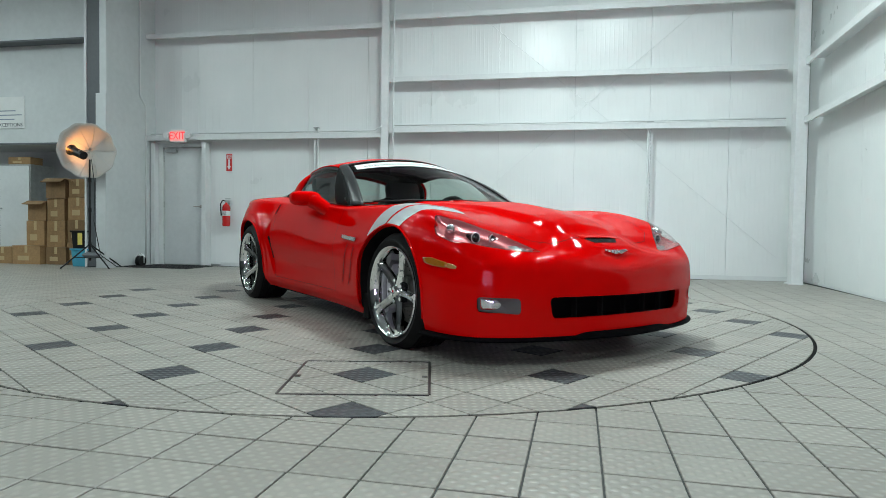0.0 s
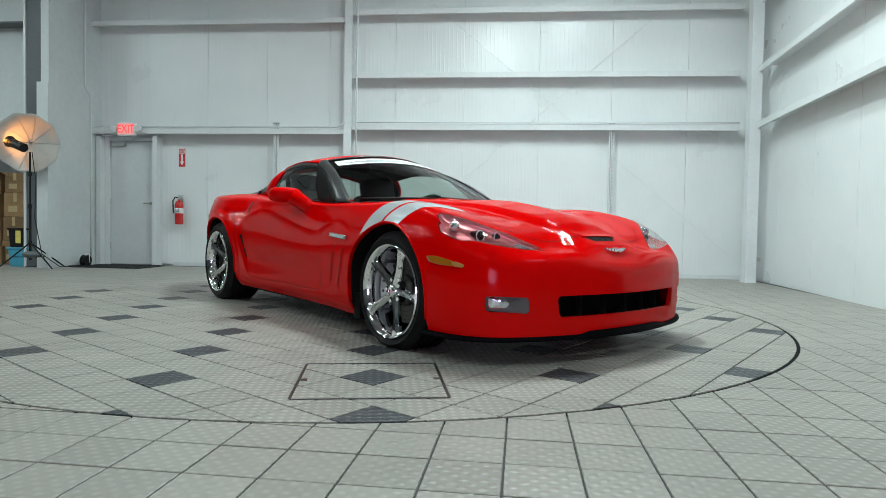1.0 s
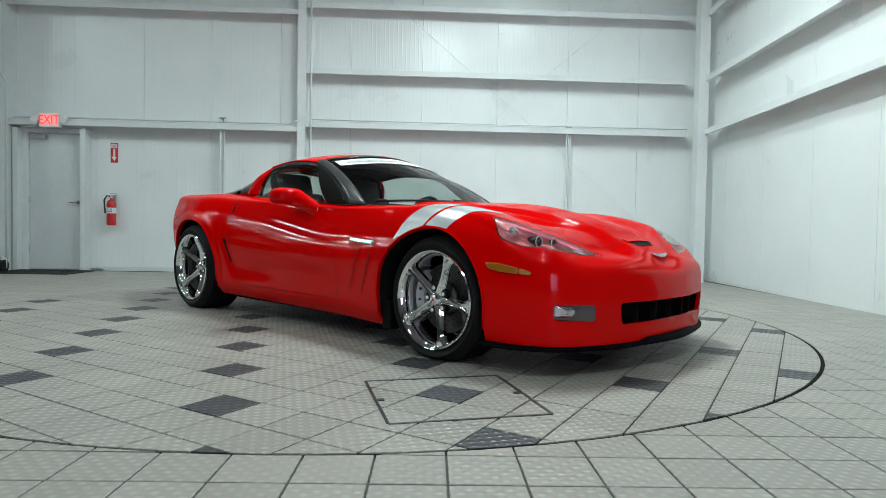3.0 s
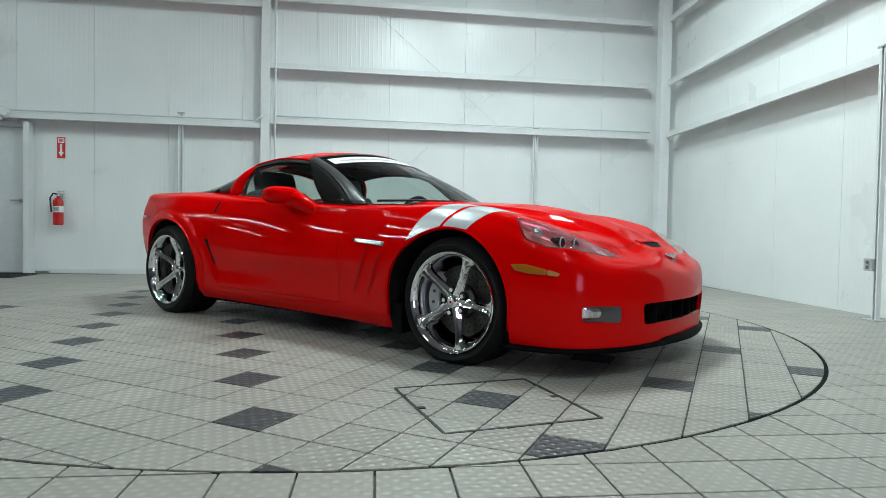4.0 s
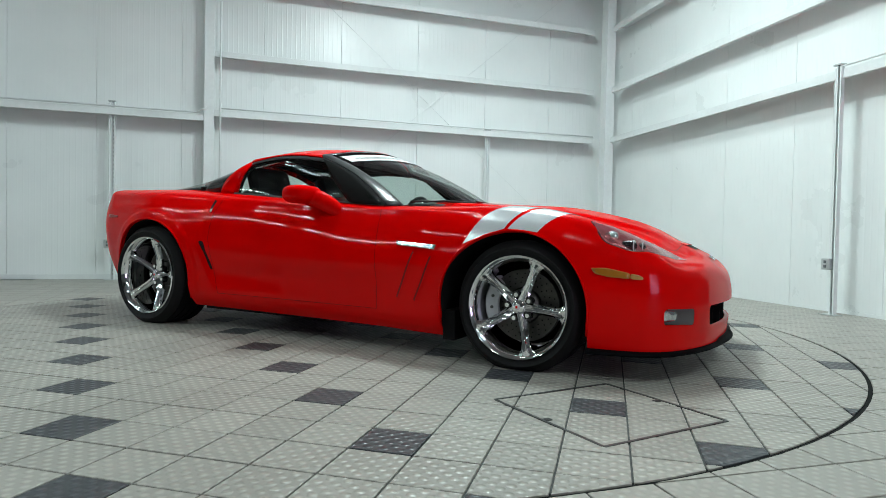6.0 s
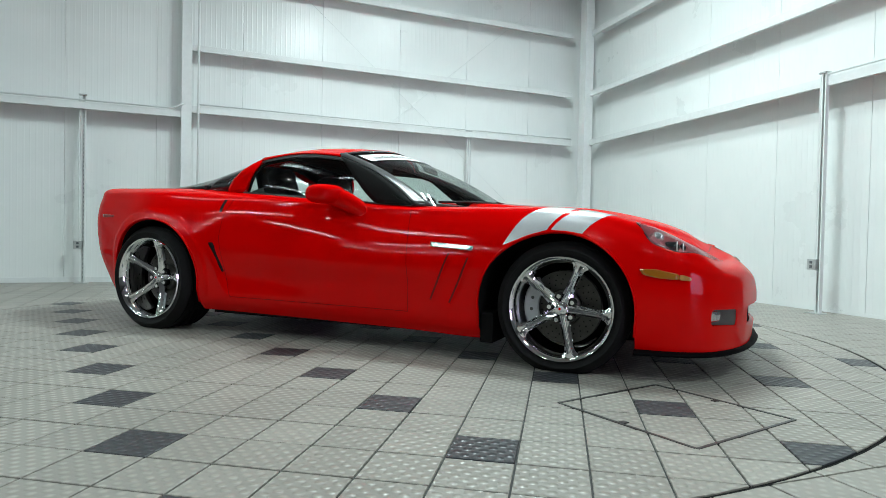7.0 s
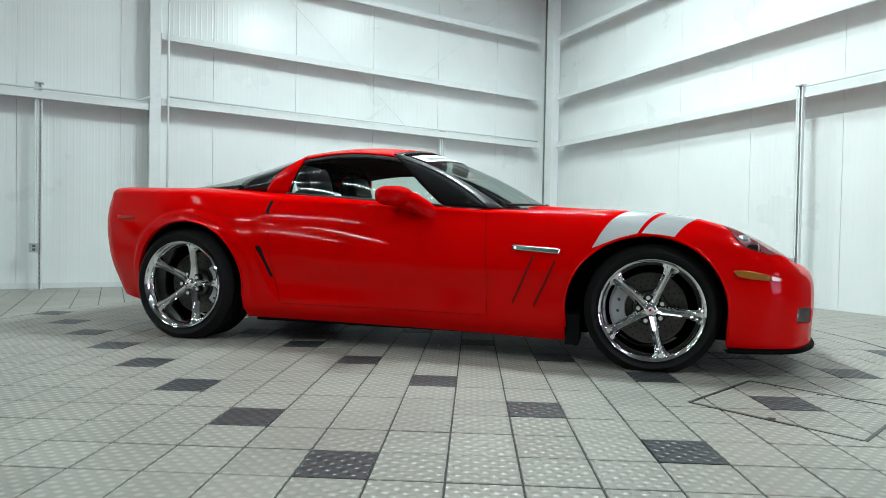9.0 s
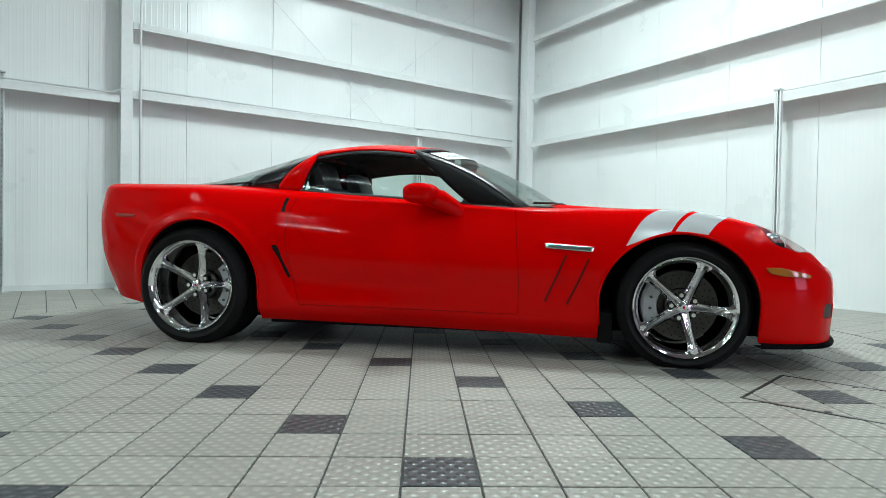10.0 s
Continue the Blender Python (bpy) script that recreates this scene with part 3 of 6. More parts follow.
def dense(poly, step=0.004):
    out = []
    n = len(poly)
    for i in range(n):
        a, b = np.array(poly[i], float), np.array(poly[(i + 1) % n], float)
        m = max(1, int(np.hypot(*(b - a)) / step))
        out += [a + (b - a) * t / m for t in range(m)]
    return np.array(out)


def rounded(poly, r=0.02, n=5):
    """The polygon with its corners rounded."""
    out = []
    m = len(poly)
    for i in range(m):
        p = np.array(poly[i], float)
        a = np.array(poly[i - 1], float) - p
        b = np.array(poly[(i + 1) % m], float) - p
        la, lb = np.hypot(*a), np.hypot(*b)
        q = min(r, la * 0.45, lb * 0.45)
        s, e = p + a / la * q, p + b / lb * q
        for t in np.linspace(0, 1, n):
            out.append(tuple((1 - t) ** 2 * s + 2 * t * (1 - t) * p + t * t * e))
    return out


def cut(poly, view, allow):
    """Opens the body inside a polygon of a view, with the edge of the hole drawn onto the polygon."""
    global BF
    e1, e2, _ = VIEWS[view]
    flat = np.stack([BV @ np.array(e1), BV @ np.array(e2)], 1)
    ok = allow(BV)
    ins = inside_poly(flat, poly) & ok
    line = dense(poly)
    keep, touched = [], set()
    for f in BF:
        k = sum(ins[i] for i in f)
        if k == len(f):
            continue
        keep.append(f)
        if k:
            touched.update(i for i in f if ins[i])
    for i in touched:
        dist = ((line - flat[i]) ** 2).sum(1)
        p = line[dist.argmin()]
        q = drop_on(p[0], p[1], view)
        BV[i] = q
    BF = keep


# wheel arches, grille, lamps, vents


def arch_poly(cx, cz, back, ahead, top):
    pts = []
    for a in np.linspace(-0.12, math.pi + 0.12, 60):
        c, s = math.cos(a), math.sin(a)
        pts.append((cx + (ahead if c > 0 else back) * c, cz + (top if s > 0 else back) * s))
    return pts + [(cx - back * 0.985, -0.1), (cx + ahead * 0.985, -0.1)]



ARCH_F = arch_poly(-0.031, 0.306, 0.40, 0.366, 0.366)
ARCH_R = arch_poly(-2.665, 0.33, 0.38, 0.385, 0.384)
GRILLE = rounded([(-0.498, 0.334), (0.498, 0.334), (0.475, 0.228), (-0.475, 0.228)], 0.03)
FOG = rounded([(-0.815, 0.336), (-0.635, 0.33), (-0.628, 0.252), (-0.81, 0.26)], 0.02)
LAMP_POLY = rounded([flat_at(q, "lamp") for q in ((0.30, -0.828, 0.72), (0.42, -0.73, 0.69), (0.55, -0.59, 0.63), (0.697, -0.445, 0.538), (0.648, -0.605, 0.537), (0.588, -0.75, 0.538), (0.495, -0.85, 0.566), (0.39, -0.882, 0.62))], 0.035)
SCOOP = rounded([(0.652, -0.125), (0.652, 0.125), (0.70, 0.085), (0.70, -0.085)], 0.012)
VENT = rounded([(-2.215, 0.572), (-2.18, 0.572), (-2.10, 0.395), (-2.115, 0.39)], 0.012)
side_only = lambda v: (v[:, 1] < -0.6) & (v[:, 2] < 0.74)
cut(ARCH_F, "side", side_only)
foot = (BV[:, 0] > -0.45) & (BV[:, 0] < -0.30) & (BV[:, 2] < 0.24) & (BV[:, 1] < -0.6)
BV[foot, 0] = np.minimum(BV[foot, 0], -0.426)
cut(ARCH_R, "side", side_only)
cut(GRILLE, "front", lambda v: v[:, 0] > 0.7)
cut(FOG, "front", lambda v: v[:, 0] > 0.5)
cut(LAMP_POLY, "lamp", lambda v: (v[:, 2] > 0.48) & (v[:, 0] > 0.2) & (v[:, 1] < -0.3))


def cabin_edge(y):
    """How far forward the cabin opening reaches at a distance y from the centre line."""
    return -0.64 - 0.40 * np.abs(y) ** 2


# open the top under the glass
cent = np.array([BV[list(f)].mean(0) for f in BF])
belt_in = np.interp(cent[:, 0], [-3.3, -2.7, -2.2, -1.0], [0.48, 0.58, 0.61, 0.72])
hole = (np.abs(cent[:, 1]) < belt_in) & (cent[:, 0] < cabin_edge(cent[:, 1])) & (cent[:, 0] > -3.28) & (cent[:, 2] > 0.78)
BF = [f for f, h in zip(BF, hole) if not h]


def vertex_normals(vs, fs):
    n = np.zeros_like(vs)
    for f in fs:
        a, b, c, d = (vs[i] for i in f)
        q = np.cross(c - a, d - b)
        for i in f:
            n[i] += q
    return n / np.maximum(np.linalg.norm(n, axis=1), 1e-9)[:, None]


BN = vertex_normals(BV, BF)
if BN[BV[:, 1] < -0.8][:, 1].sum() > 0:
    BN = -BN
    BF = [f[::-1] for f in BF]
BN[np.abs(BV[:, 1]) < 1e-4, 1] = 0


def panel_of(c):
    x, y, z = c
    y = abs(y)
    hood_y = np.interp(x, [-0.8, 0.0, 0.3, 0.5, 0.64, 0.71], [0.68, 0.66, 0.64, 0.62, 0.62, 0.5])
    if z < 0.225 and -2.3 < x < -0.3:
        return "rocker_panel"
    if x < -3.22:
        return "rear_bumper"
    if (x > 0.335 and z < np.interp(x, [0.335, 0.5, 0.62, 0.70], [0.62, 0.59, 0.56, 0.575])) or x > 0.71:
        return "front_bumper"
    if y < hood_y and x > -0.95 and z > 0.5:
        return "hood"
    if x > -0.86:
        return "front_fender"
    if x > -2.13:
        return "door"
    return "rear_quarter"


groups = {}
for f in BF:
    groups.setdefault(panel_of(BV[list(f)].mean(0)), []).append(f)
LABELS = {"hood": "red hood with raised centre", "door": "red door", "front_fender": "red front fender with wheel arch"}


def build_panel(name, faces, flip):
    used = sorted({i for f in faces for i in f})
    at = {g: k for k, g in enumerate(used)}
    vs = [BV[g] for g in used]
    ns = [BN[g] for g in used]
    fs = [tuple(at[i] for i in f) for f in faces]
    # folded edge along openings and between panels
    cnt = {}
    for f in fs:
        for a, b in zip(f, f[1:] + f[:1]):
            cnt.setdefault((min(a, b), max(a, b)), []).append((a, b))
    rim = [v[0] for v in cnt.values() if len(v) == 1]
    top, low = {}, {}
    for a, b in rim:
        if abs(vs[a][1]) < 1e-4 and abs(vs[b][1]) < 1e-4:
            continue
        for i in (a, b):
            if i not in low:
                top[i], low[i] = len(vs), len(vs) + 1
                n = BN[used[i]]
                vs += [vs[i], vs[i] - 0.022 * n]
                ns += [n, n]
        fs.append((top[b], top[a], low[a], low[b]))
    vs, ns = np.array(vs), np.array(ns)
    if flip == "both":
        n = len(vs)
        fs = fs + [tuple(i + n for i in f[::-1]) for f in fs]
        vs, ns = np.concatenate([vs, vs * (1, -1, 1)]), np.concatenate([ns, ns * (1, -1, 1)])
    elif flip:
        vs, ns = vs * (1, -1, 1), ns * (1, -1, 1)
        fs = [f[::-1] for f in fs]
    me = mesh_from(name, vs, fs, True)
    me.normals_split_custom_set_from_vertices([tuple(map(float, n)) for n in ns])
    return attach(new(name, me), PAINT, car, LABELS.get(name, ""))


PANELS = {}
for pname, faces in groups.items():
    if pname in ("hood", "front_bumper", "rear_bumper"):
        PANELS[pname] = build_panel(pname, faces, "both")
    else:
        PANELS[pname] = build_panel(pname, faces, False)
        build_panel(pname, faces, True)


def patch(name, corner_fn, nu, nv, material, parent, label="", thick=0.0, mirror=False, smooth=True):
    """A curved sheet from a function of u, v in 0..1."""
    pts = [Vector(corner_fn(u / nu, v / nv)) for u in range(nu + 1) for v in range(nv + 1)]
    fs = [(u * (nv + 1) + v, u * (nv + 1) + v + 1, (u + 1) * (nv + 1) + v + 1, (u + 1) * (nv + 1) + v) for u in range(nu) for v in range(nv)]
    made = []
    for s in ((1, -1) if mirror else (1,)):
        vs = [(p.x, p.y * s, p.z) for p in pts]
        me = mesh_from(name, vs, fs if s == 1 else [f[::-1] for f in fs], smooth)
        ob = attach(new(name, me), material, parent, label)
        if thick:
            sol = ob.modifiers.new("thickness", "SOLIDIFY")
            sol.thickness, sol.offset = thick, 0
        made.append(ob)
    return made[0]


def mix3(a, b, t):
    return Vector(a) * (1 - t) + Vector(b) * t


# ---- glass house ----
def cowl(u):
    return Vector((-0.60 - 0.22 * u * u, 0.75 * u, 0.838 - 0.038 * u * u))


def header(u):
    return Vector((-1.38 - 0.12 * u * u, 0.54 * u, 1.205 - 0.072 * u * u))


def roof_back(u):
    return Vector((-2.20 + 0.12 * u * u, 0.535 * u, 1.195 - 0.07 * u * u))


def screen(u, v):
    p = mix3(cowl(u), header(u), v)
    return p + Vector((0.4, 0, 0.9)) * 0.03 * math.sin(math.pi * v)


def roof_pt(u, v):
    p = mix3(header(u), roof_back(u), v)
    return p + Vector((0, 0, 0.034 * math.sin(math.pi * v) * (1 - 0.45 * u * u)))


def hoop(u):
    a = u * math.pi / 2
    return Vector((-2.22 - 0.06 * (1 - math.cos(a)) + 0.15 * math.sin(math.pi * min(1, abs(u))), math.copysign(0.632 * abs(math.sin(a)) ** 0.88, u), 0.902 + 0.293 * max(0, math.cos(a)) ** 0.62))


def hatch_end(u):
    return Vector((-3.28 + 0.2 * abs(u) ** 3, math.copysign(0.60 * abs(u) ** 0.95, u), 0.936 - 0.01 * u * u))


def hatch_pt(u, v):
    w = v + 0.8 * v * (1 - v) * min(1, 2 * abs(u))
    p, q = mix3(hoop(u), hatch_end(u), v), mix3(hoop(u), hatch_end(u), w)
    p = Vector((p.x, q.y, q.z))
    return p + Vector((0, 0, 0.024 * math.sin(math.pi * v**0.62) * math.cos(u * math.pi / 2)))


patch("windshield", lambda a, b: screen(2 * a - 1, b), 24, 14, GLASS, car, "tinted windshield")
patch("roof", lambda a, b: roof_pt(2 * a - 1, b), 24, 16, PAINT, car, "red roof panel", thick=0.012)
patch("rear_glass", lambda a, b: hatch_pt((2 * a - 1) * 0.94, 0.30 + 0.62 * b), 24, 16, GLASS, car, "dark rear hatch glass")


def hatch_border(name, fn):
    patch(name, fn, 24, 4, GLOSSBLACK, car, thick=0.005)


hatch_border("hatch_border", lambda a, b: hatch_pt(2 * a - 1, 0.30 * b))
hatch_border("hatch_border", lambda a, b: hatch_pt(2 * a - 1, 0.92 + 0.08 * b))
for s in (-1, 1):
    hatch_border("hatch_border", lambda a, b, s=s: hatch_pt(s * (0.94 + 0.06 * b), 0.30 + 0.62 * a))


def a_line(v):
    return mix3((-0.86, -0.755, 0.805), (-1.46, -0.575, 1.112), v) + Vector((0.02, 0, 0.03)) * math.sin(math.pi * v)


def rail(v):
    return mix3((-1.46, -0.575, 1.112), (-2.08, -0.56, 1.105), v) + Vector((0, 0, 0.03 * math.sin(math.pi * v)))


def belt(v):
    return mix3((-0.86, -0.757, 0.80), (-2.15, -0.648, 0.895), v)


def side_top(t):
    return a_line(t / 0.4) if t < 0.4 else rail((t - 0.4) / 0.6)




def side_glass(a, b):
    return mix3(belt(a), side_top(a), b) + Vector((0, -0.016 * math.sin(math.pi * b), 0))


def sail(v, q):
    return mix3(side_glass(0.2 + 0.19 * v, v), side_top(0.39 * v), q) + Vector((0, -0.006 - 0.006 * math.sin(math.pi * q), 0))


patch("side_window", lambda a, b: side_glass(a, b), 30, 10, GLASS, car, "dark tinted side window", mirror=True)
patch("mirror_sail", sail, 12, 5, MATTEBLACK, car, "black corner trim", mirror=True, thick=0.006)
patch("a_pillar", lambda a, b: mix3(mix3(screen(-1, a), screen(-0.92, a), 1 - b), a_line(a), b) + Vector((0.003, -0.004, 0.008 * math.sin(math.pi * b) + 0.003)) * min(1, 0.15 + 4 * a), 16, 6, SATIN, car, "satin black windshield pillar", mirror=True, thick=0.008)
patch("roof_rail", lambda a, b: mix3(roof_pt(-0.985, a), rail(a), b) + Vector((0, -0.01 * math.sin(math.pi * b), 0.004)), 16, 5, PAINT, car, mirror=True, thick=0.012)


def b_front(u):
    p = hoop(u)
    return Vector((-2.075 - 0.07 * (1.12 - p.z) / 0.22, p.y - math.copysign(0.004, u), p.z))


patch("roof_pillar", lambda a, b: mix3(b_front(-0.5 - 0.56 * a), hoop(-0.5 - 0.56 * a) + Vector((-0.012, -0.004, 0.002)), b) + Vector((0, -0.006, 0.004)) * math.sin(math.pi * b), 16, 6, PAINT, car, "red roof hoop behind the door", mirror=True, thick=0.014)
patch("windshield_header", lambda a, b: mix3(screen(2 * a - 1, 0.955), roof_pt(2 * a - 1, 0.015), b) + Vector((0, 0, 0.004)), 24, 3, GLOSSBLACK, car, thick=0.006)


# ---- inside ----
def shell(name, dims, mat, bevel=0.03, label=""):
    bm = bmesh.new()
    box(bm, *dims, bevel=bevel)
    return part(name, bm, mat, car, label, smooth=40)


shell("cabin_floor", (-2.3, -0.7, -0.72, 0.72, 0.2, 0.26), MATTEBLACK, 0.0)
shell("firewall", (-0.78, -0.70, -0.72, 0.72, 0.2, 0.80), MATTEBLACK, 0.0)
shell("dashboard", (-1.22, -0.80, -0.70, 0.70, 0.56, 0.815), LEATHER, 0.06, "black leather dashboard")
shell("instrument_hood", (-1.27, -1.05, 0.17, 0.56, 0.76, 0.87), LEATHER, 0.04)
shell("console", (-2.15, -1.1, -0.13, 0.13, 0.25, 0.56), LEATHER, 0.03)
shell("cargo_shelf", (-3.25, -2.25, -0.70, 0.70, 0.6, 0.66), LEATHER, 0.02)
shell("rear_bulkhead", (-2.3, -2.24, -0.70, 0.70, 0.25, 0.84), LEATHER, 0.02)
for s in (-1, 1):
    shell("door_lining", (-2.15, -0.85, s * 0.70, s * 0.76, 0.25, 0.80), LEATHER, 0.02)
    seat = part("seat", (lambda bm: (box(bm, -2.0, -1.45, s * 0.36 - 0.25, s * 0.36 + 0.25, 0.27, 0.50, bevel=0.06), bm)[1])(bmesh.new()), LEATHER, car, "black leather seat", smooth=50)
    bm = bmesh.new()
    lean = Matrix.Translation((-1.95, s * 0.36, 0.45)) @ Euler((0, radians(-17), 0)).to_matrix().to_4x4()
    box(bm, -0.08, 0.08, -0.26, 0.26, 0.0, 0.50, bevel=0.06, turn=lean)
    box(bm, -0.06, 0.06, -0.17, 0.17, 0.46, 0.66, bevel=0.055, turn=lean)
    part("backrest", bm, LEATHER, seat, smooth=50)


def torus(bm, m, r0, r1, n=36, k=10):
    vs, fs = [], []
    for i in range(n):
        a = 2 * math.pi * i / n
        for j in range(k):
            b = 2 * math.pi * j / k
            p = Vector(((r0 + r1 * math.cos(b)) * math.cos(a), (r0 + r1 * math.cos(b)) * math.sin(a), r1 * math.sin(b)))
            vs.append(bm.verts.new(m @ p))
    for i in range(n):
        for j in range(k):
            bm.faces.new((vs[i * k + j], vs[((i + 1) % n) * k + j], vs[((i + 1) % n) * k + (j + 1) % k], vs[i * k + (j + 1) % k]))


bm = bmesh.new()
tilt = Matrix.Translation((-1.36, 0.39, 0.75)) @ Euler((0, radians(-68), 0)).to_matrix().to_4x4()
torus(bm, tilt, 0.178, 0.016)
for ang in (0, 180, 270):
    rod(bm, tilt @ Vector((0, 0, 0)), tilt @ Vector((0.178 * math.sin(radians(ang)), 0.178 * math.cos(radians(ang)), 0)), 0.014, 8)
part("steering_wheel", bm, LEATHER, car, "black steering wheel", smooth=60)
bm = bmesh.new()
box(bm, -1.50, -1.47, -0.12, 0.12, 1.09, 1.145, bevel=0.012)
part("rear_view_mirror", bm, BLACK, car, smooth=50)

LINING = noisy("dark_headlining", (0.012, 0.012, 0.012), 0.85, 0.15, 10.0, spec=0.2)
patch("headliner", lambda a, b: roof_pt((2 * a - 1) * 0.99, b) - Vector((0, 0, 0.022)), 20, 12, LINING, car, "black headliner", thick=0.01)
patch("pillar_lining", lambda a, b: mix3(b_front(-0.3 - 0.7 * a), hoop(-0.3 - 0.7 * a) + Vector((-0.02, 0, 0)), b) + Vector((0, 0.02, -0.014)), 16, 4, LINING, car, mirror=True, thick=0.01)
patch("rail_lining", lambda a, b: mix3(roof_pt(-0.93, a), rail(a) + Vector((0, 0.012, -0.012)), b) + Vector((0, 0.012, -0.012)), 16, 4, LINING, car, mirror=True, thick=0.008)
patch("a_pillar_lining", lambda a, b: mix3(screen(-0.93, a), a_line(a) + Vector((0, 0.012, -0.008)), b) + Vector((-0.012, 0.012, -0.01)), 16, 4, LINING, car, mirror=True, thick=0.008)
patch("window_trim", lambda a, b: mix3(belt(a * 0.98 + 0.01), side_top(a * 0.98 + 0.01), 0.93 + 0.07 * b) + Vector((0, -0.006, 0)), 30, 3, SATIN, car, "black window trim", mirror=True, thick=0.004)
patch("belt_trim", lambda a, b: mix3(belt(a), side_top(a), -0.02 + 0.05 * b) + Vector((0, -0.008, 0)), 30, 2, SATIN, car, mirror=True, thick=0.004)

# ---- underside and wheel houses ----
bm = bmesh.new()
box(bm, -3.05, 0.55, -0.50, 0.50, 0.12, 0.2)
box(bm, -2.26, -0.44, -0.78, 0.78, 0.125, 0.2)
part("underbody", bm, MATTEBLACK, car)


def wheel_house(poly, y0, y1, s, low_back=0.17):
    pts = [(poly[-1][0], 0.17)] + [p for p in poly if p[1] > max(0.2, low_back) or (p[1] > 0.2 and p[0] > poly[-2][0] + 0.3)] + [(poly[-2][0], low_back)]
    vs, fs = [], []
    vs += [(p[0], s * (min(y0, -drop_on(p[0], p[1], "side").y) - 0.012), p[1]) for p in pts]
    vs += [(p[0], s * y1, p[1]) for p in pts]
    n = len(pts)
    fs = [(i, i + 1, n + i + 1, n + i) for i in range(n - 1)]
    fs.append(tuple(range(n, 2 * n)))
    ob = part_mesh("wheel_liner", vs, fs, MATTEBLACK, car, "black wheel arch liner")
    return ob


for s in (-1, 1):
    wheel_house(ARCH_F, 0.925, 0.52, s)
    wheel_house(ARCH_R, 0.935, 0.52, s, 0.3)



# Black blocks for the liner edge and the shadow behind the front wheels.
for s in (-1, 1):
    bm = bmesh.new()
    box(bm, -0.425, -0.355, s * 0.60, s * 0.87, 0.105, 0.26, bevel=0.008)
    part("liner_and_shade", bm, MATTEBLACK, car, "black block for the liner and the shadow behind the wheel")


def arch_lip(poly):
    """Rolled bead along the edge of a wheel arch."""
    pts = [(poly[-1][0], 0.2)] + [p for p in poly if p[1] > 0.24] + [(poly[-2][0], 0.2)]
    for m in (1, -1):
        line = [drop_on(p[0], p[1], "side", 0.0) for p in pts]
        vs, fs = tube([(q.x, q.y * m, q.z) for q in line], 0.006, 8)
        part_mesh("arch_lip", vs, fs, PAINT, car, smooth=True)


arch_lip(ARCH_F)
arch_lip(ARCH_R)


# ---- wheels ----
def revolve(profile, n=72):
    """Verts and faces of a profile of (radius, y) turned about the y axis."""
    vs, fs = [], []
    m = len(profile)
    for i in range(n):
        a = 2 * math.pi * i / n
        vs += [(r * math.cos(a), y, r * math.sin(a)) for r, y in profile]
    for i in range(n):
        for j in range(m - 1):
            fs.append((i * m + j, i * m + j + 1, ((i + 1) % n) * m + j + 1, ((i + 1) % n) * m + j))
    return vs, fs


def tyre_mesh(R, rim, w, seat):
    """A grooved tyre that is pressed flat where it stands, seat below its axle."""
    h = w / 2
    prof = [(rim - 0.012, -h + 0.03), (rim + 0.004, -h + 0.008), (rim + (R - rim) * 0.45, -h - 0.004), (R - 0.022, -h + 0.012), (R - 0.006, -h + 0.03)]
    grooves = 5
    inner = np.linspace(-h + 0.045, h - 0.045, grooves)
    for g in inner:
        prof += [(R, g - 0.006), (R - 0.007, g - 0.005), (R - 0.007, g + 0.005), (R, g + 0.006)]
    prof += [(R - 0.006, h - 0.03), (R - 0.022, h - 0.012), (rim + (R - rim) * 0.45, h + 0.004), (rim - 0.012, h - 0.03)]
    vs, fs = revolve(prof, 96)
    return [(a, b, max(c, -seat)) for a, b, c in vs], fs


def spoke_mesh(r_hub, r_rim, y_hub, y_mid, y_rim):
    """A five-spoke wheel's spoke along +x: ridged, narrow in the middle, with a flared foot at the rim."""
    rows = [(r_hub * 0.35, 0.030, 0.0), (r_hub, 0.026, 0.05), (0.45, 0.022, 0.4), (0.72, 0.021, 0.75), (0.86, 0.027, 0.9), (0.94, 0.044, 0.97), (1.0, 0.062, 1.0)]
    vs, fs = [], []
    for k, (r, hw, t) in enumerate(rows):
        rr = r if k < 2 else r_hub + (r_rim - r_hub) * (r - 0.2) / 0.8
        y = y_hub + (y_rim - y_hub) * t**1.3 + (y_mid) * math.sin(math.pi * t)
        ridge = 0.010 if k < 5 else 0.003
        for zz, dy in ((-hw, 0.030), (-hw, 0.006), (-hw * 0.45, -ridge), (0.0, -ridge * 0.4), (hw * 0.45, -ridge), (hw, 0.006), (hw, 0.030)):
            vs.append((rr, y + dy, zz))
    m = 7
    for k in range(len(rows) - 1):
        for j in range(m - 1):
            fs.append((k * m + j, k * m + j + 1, (k + 1) * m + j + 1, (k + 1) * m + j))
        fs.append((k * m + m - 1, k * m, (k + 1) * m, (k + 1) * m + m - 1))
    return vs, fs


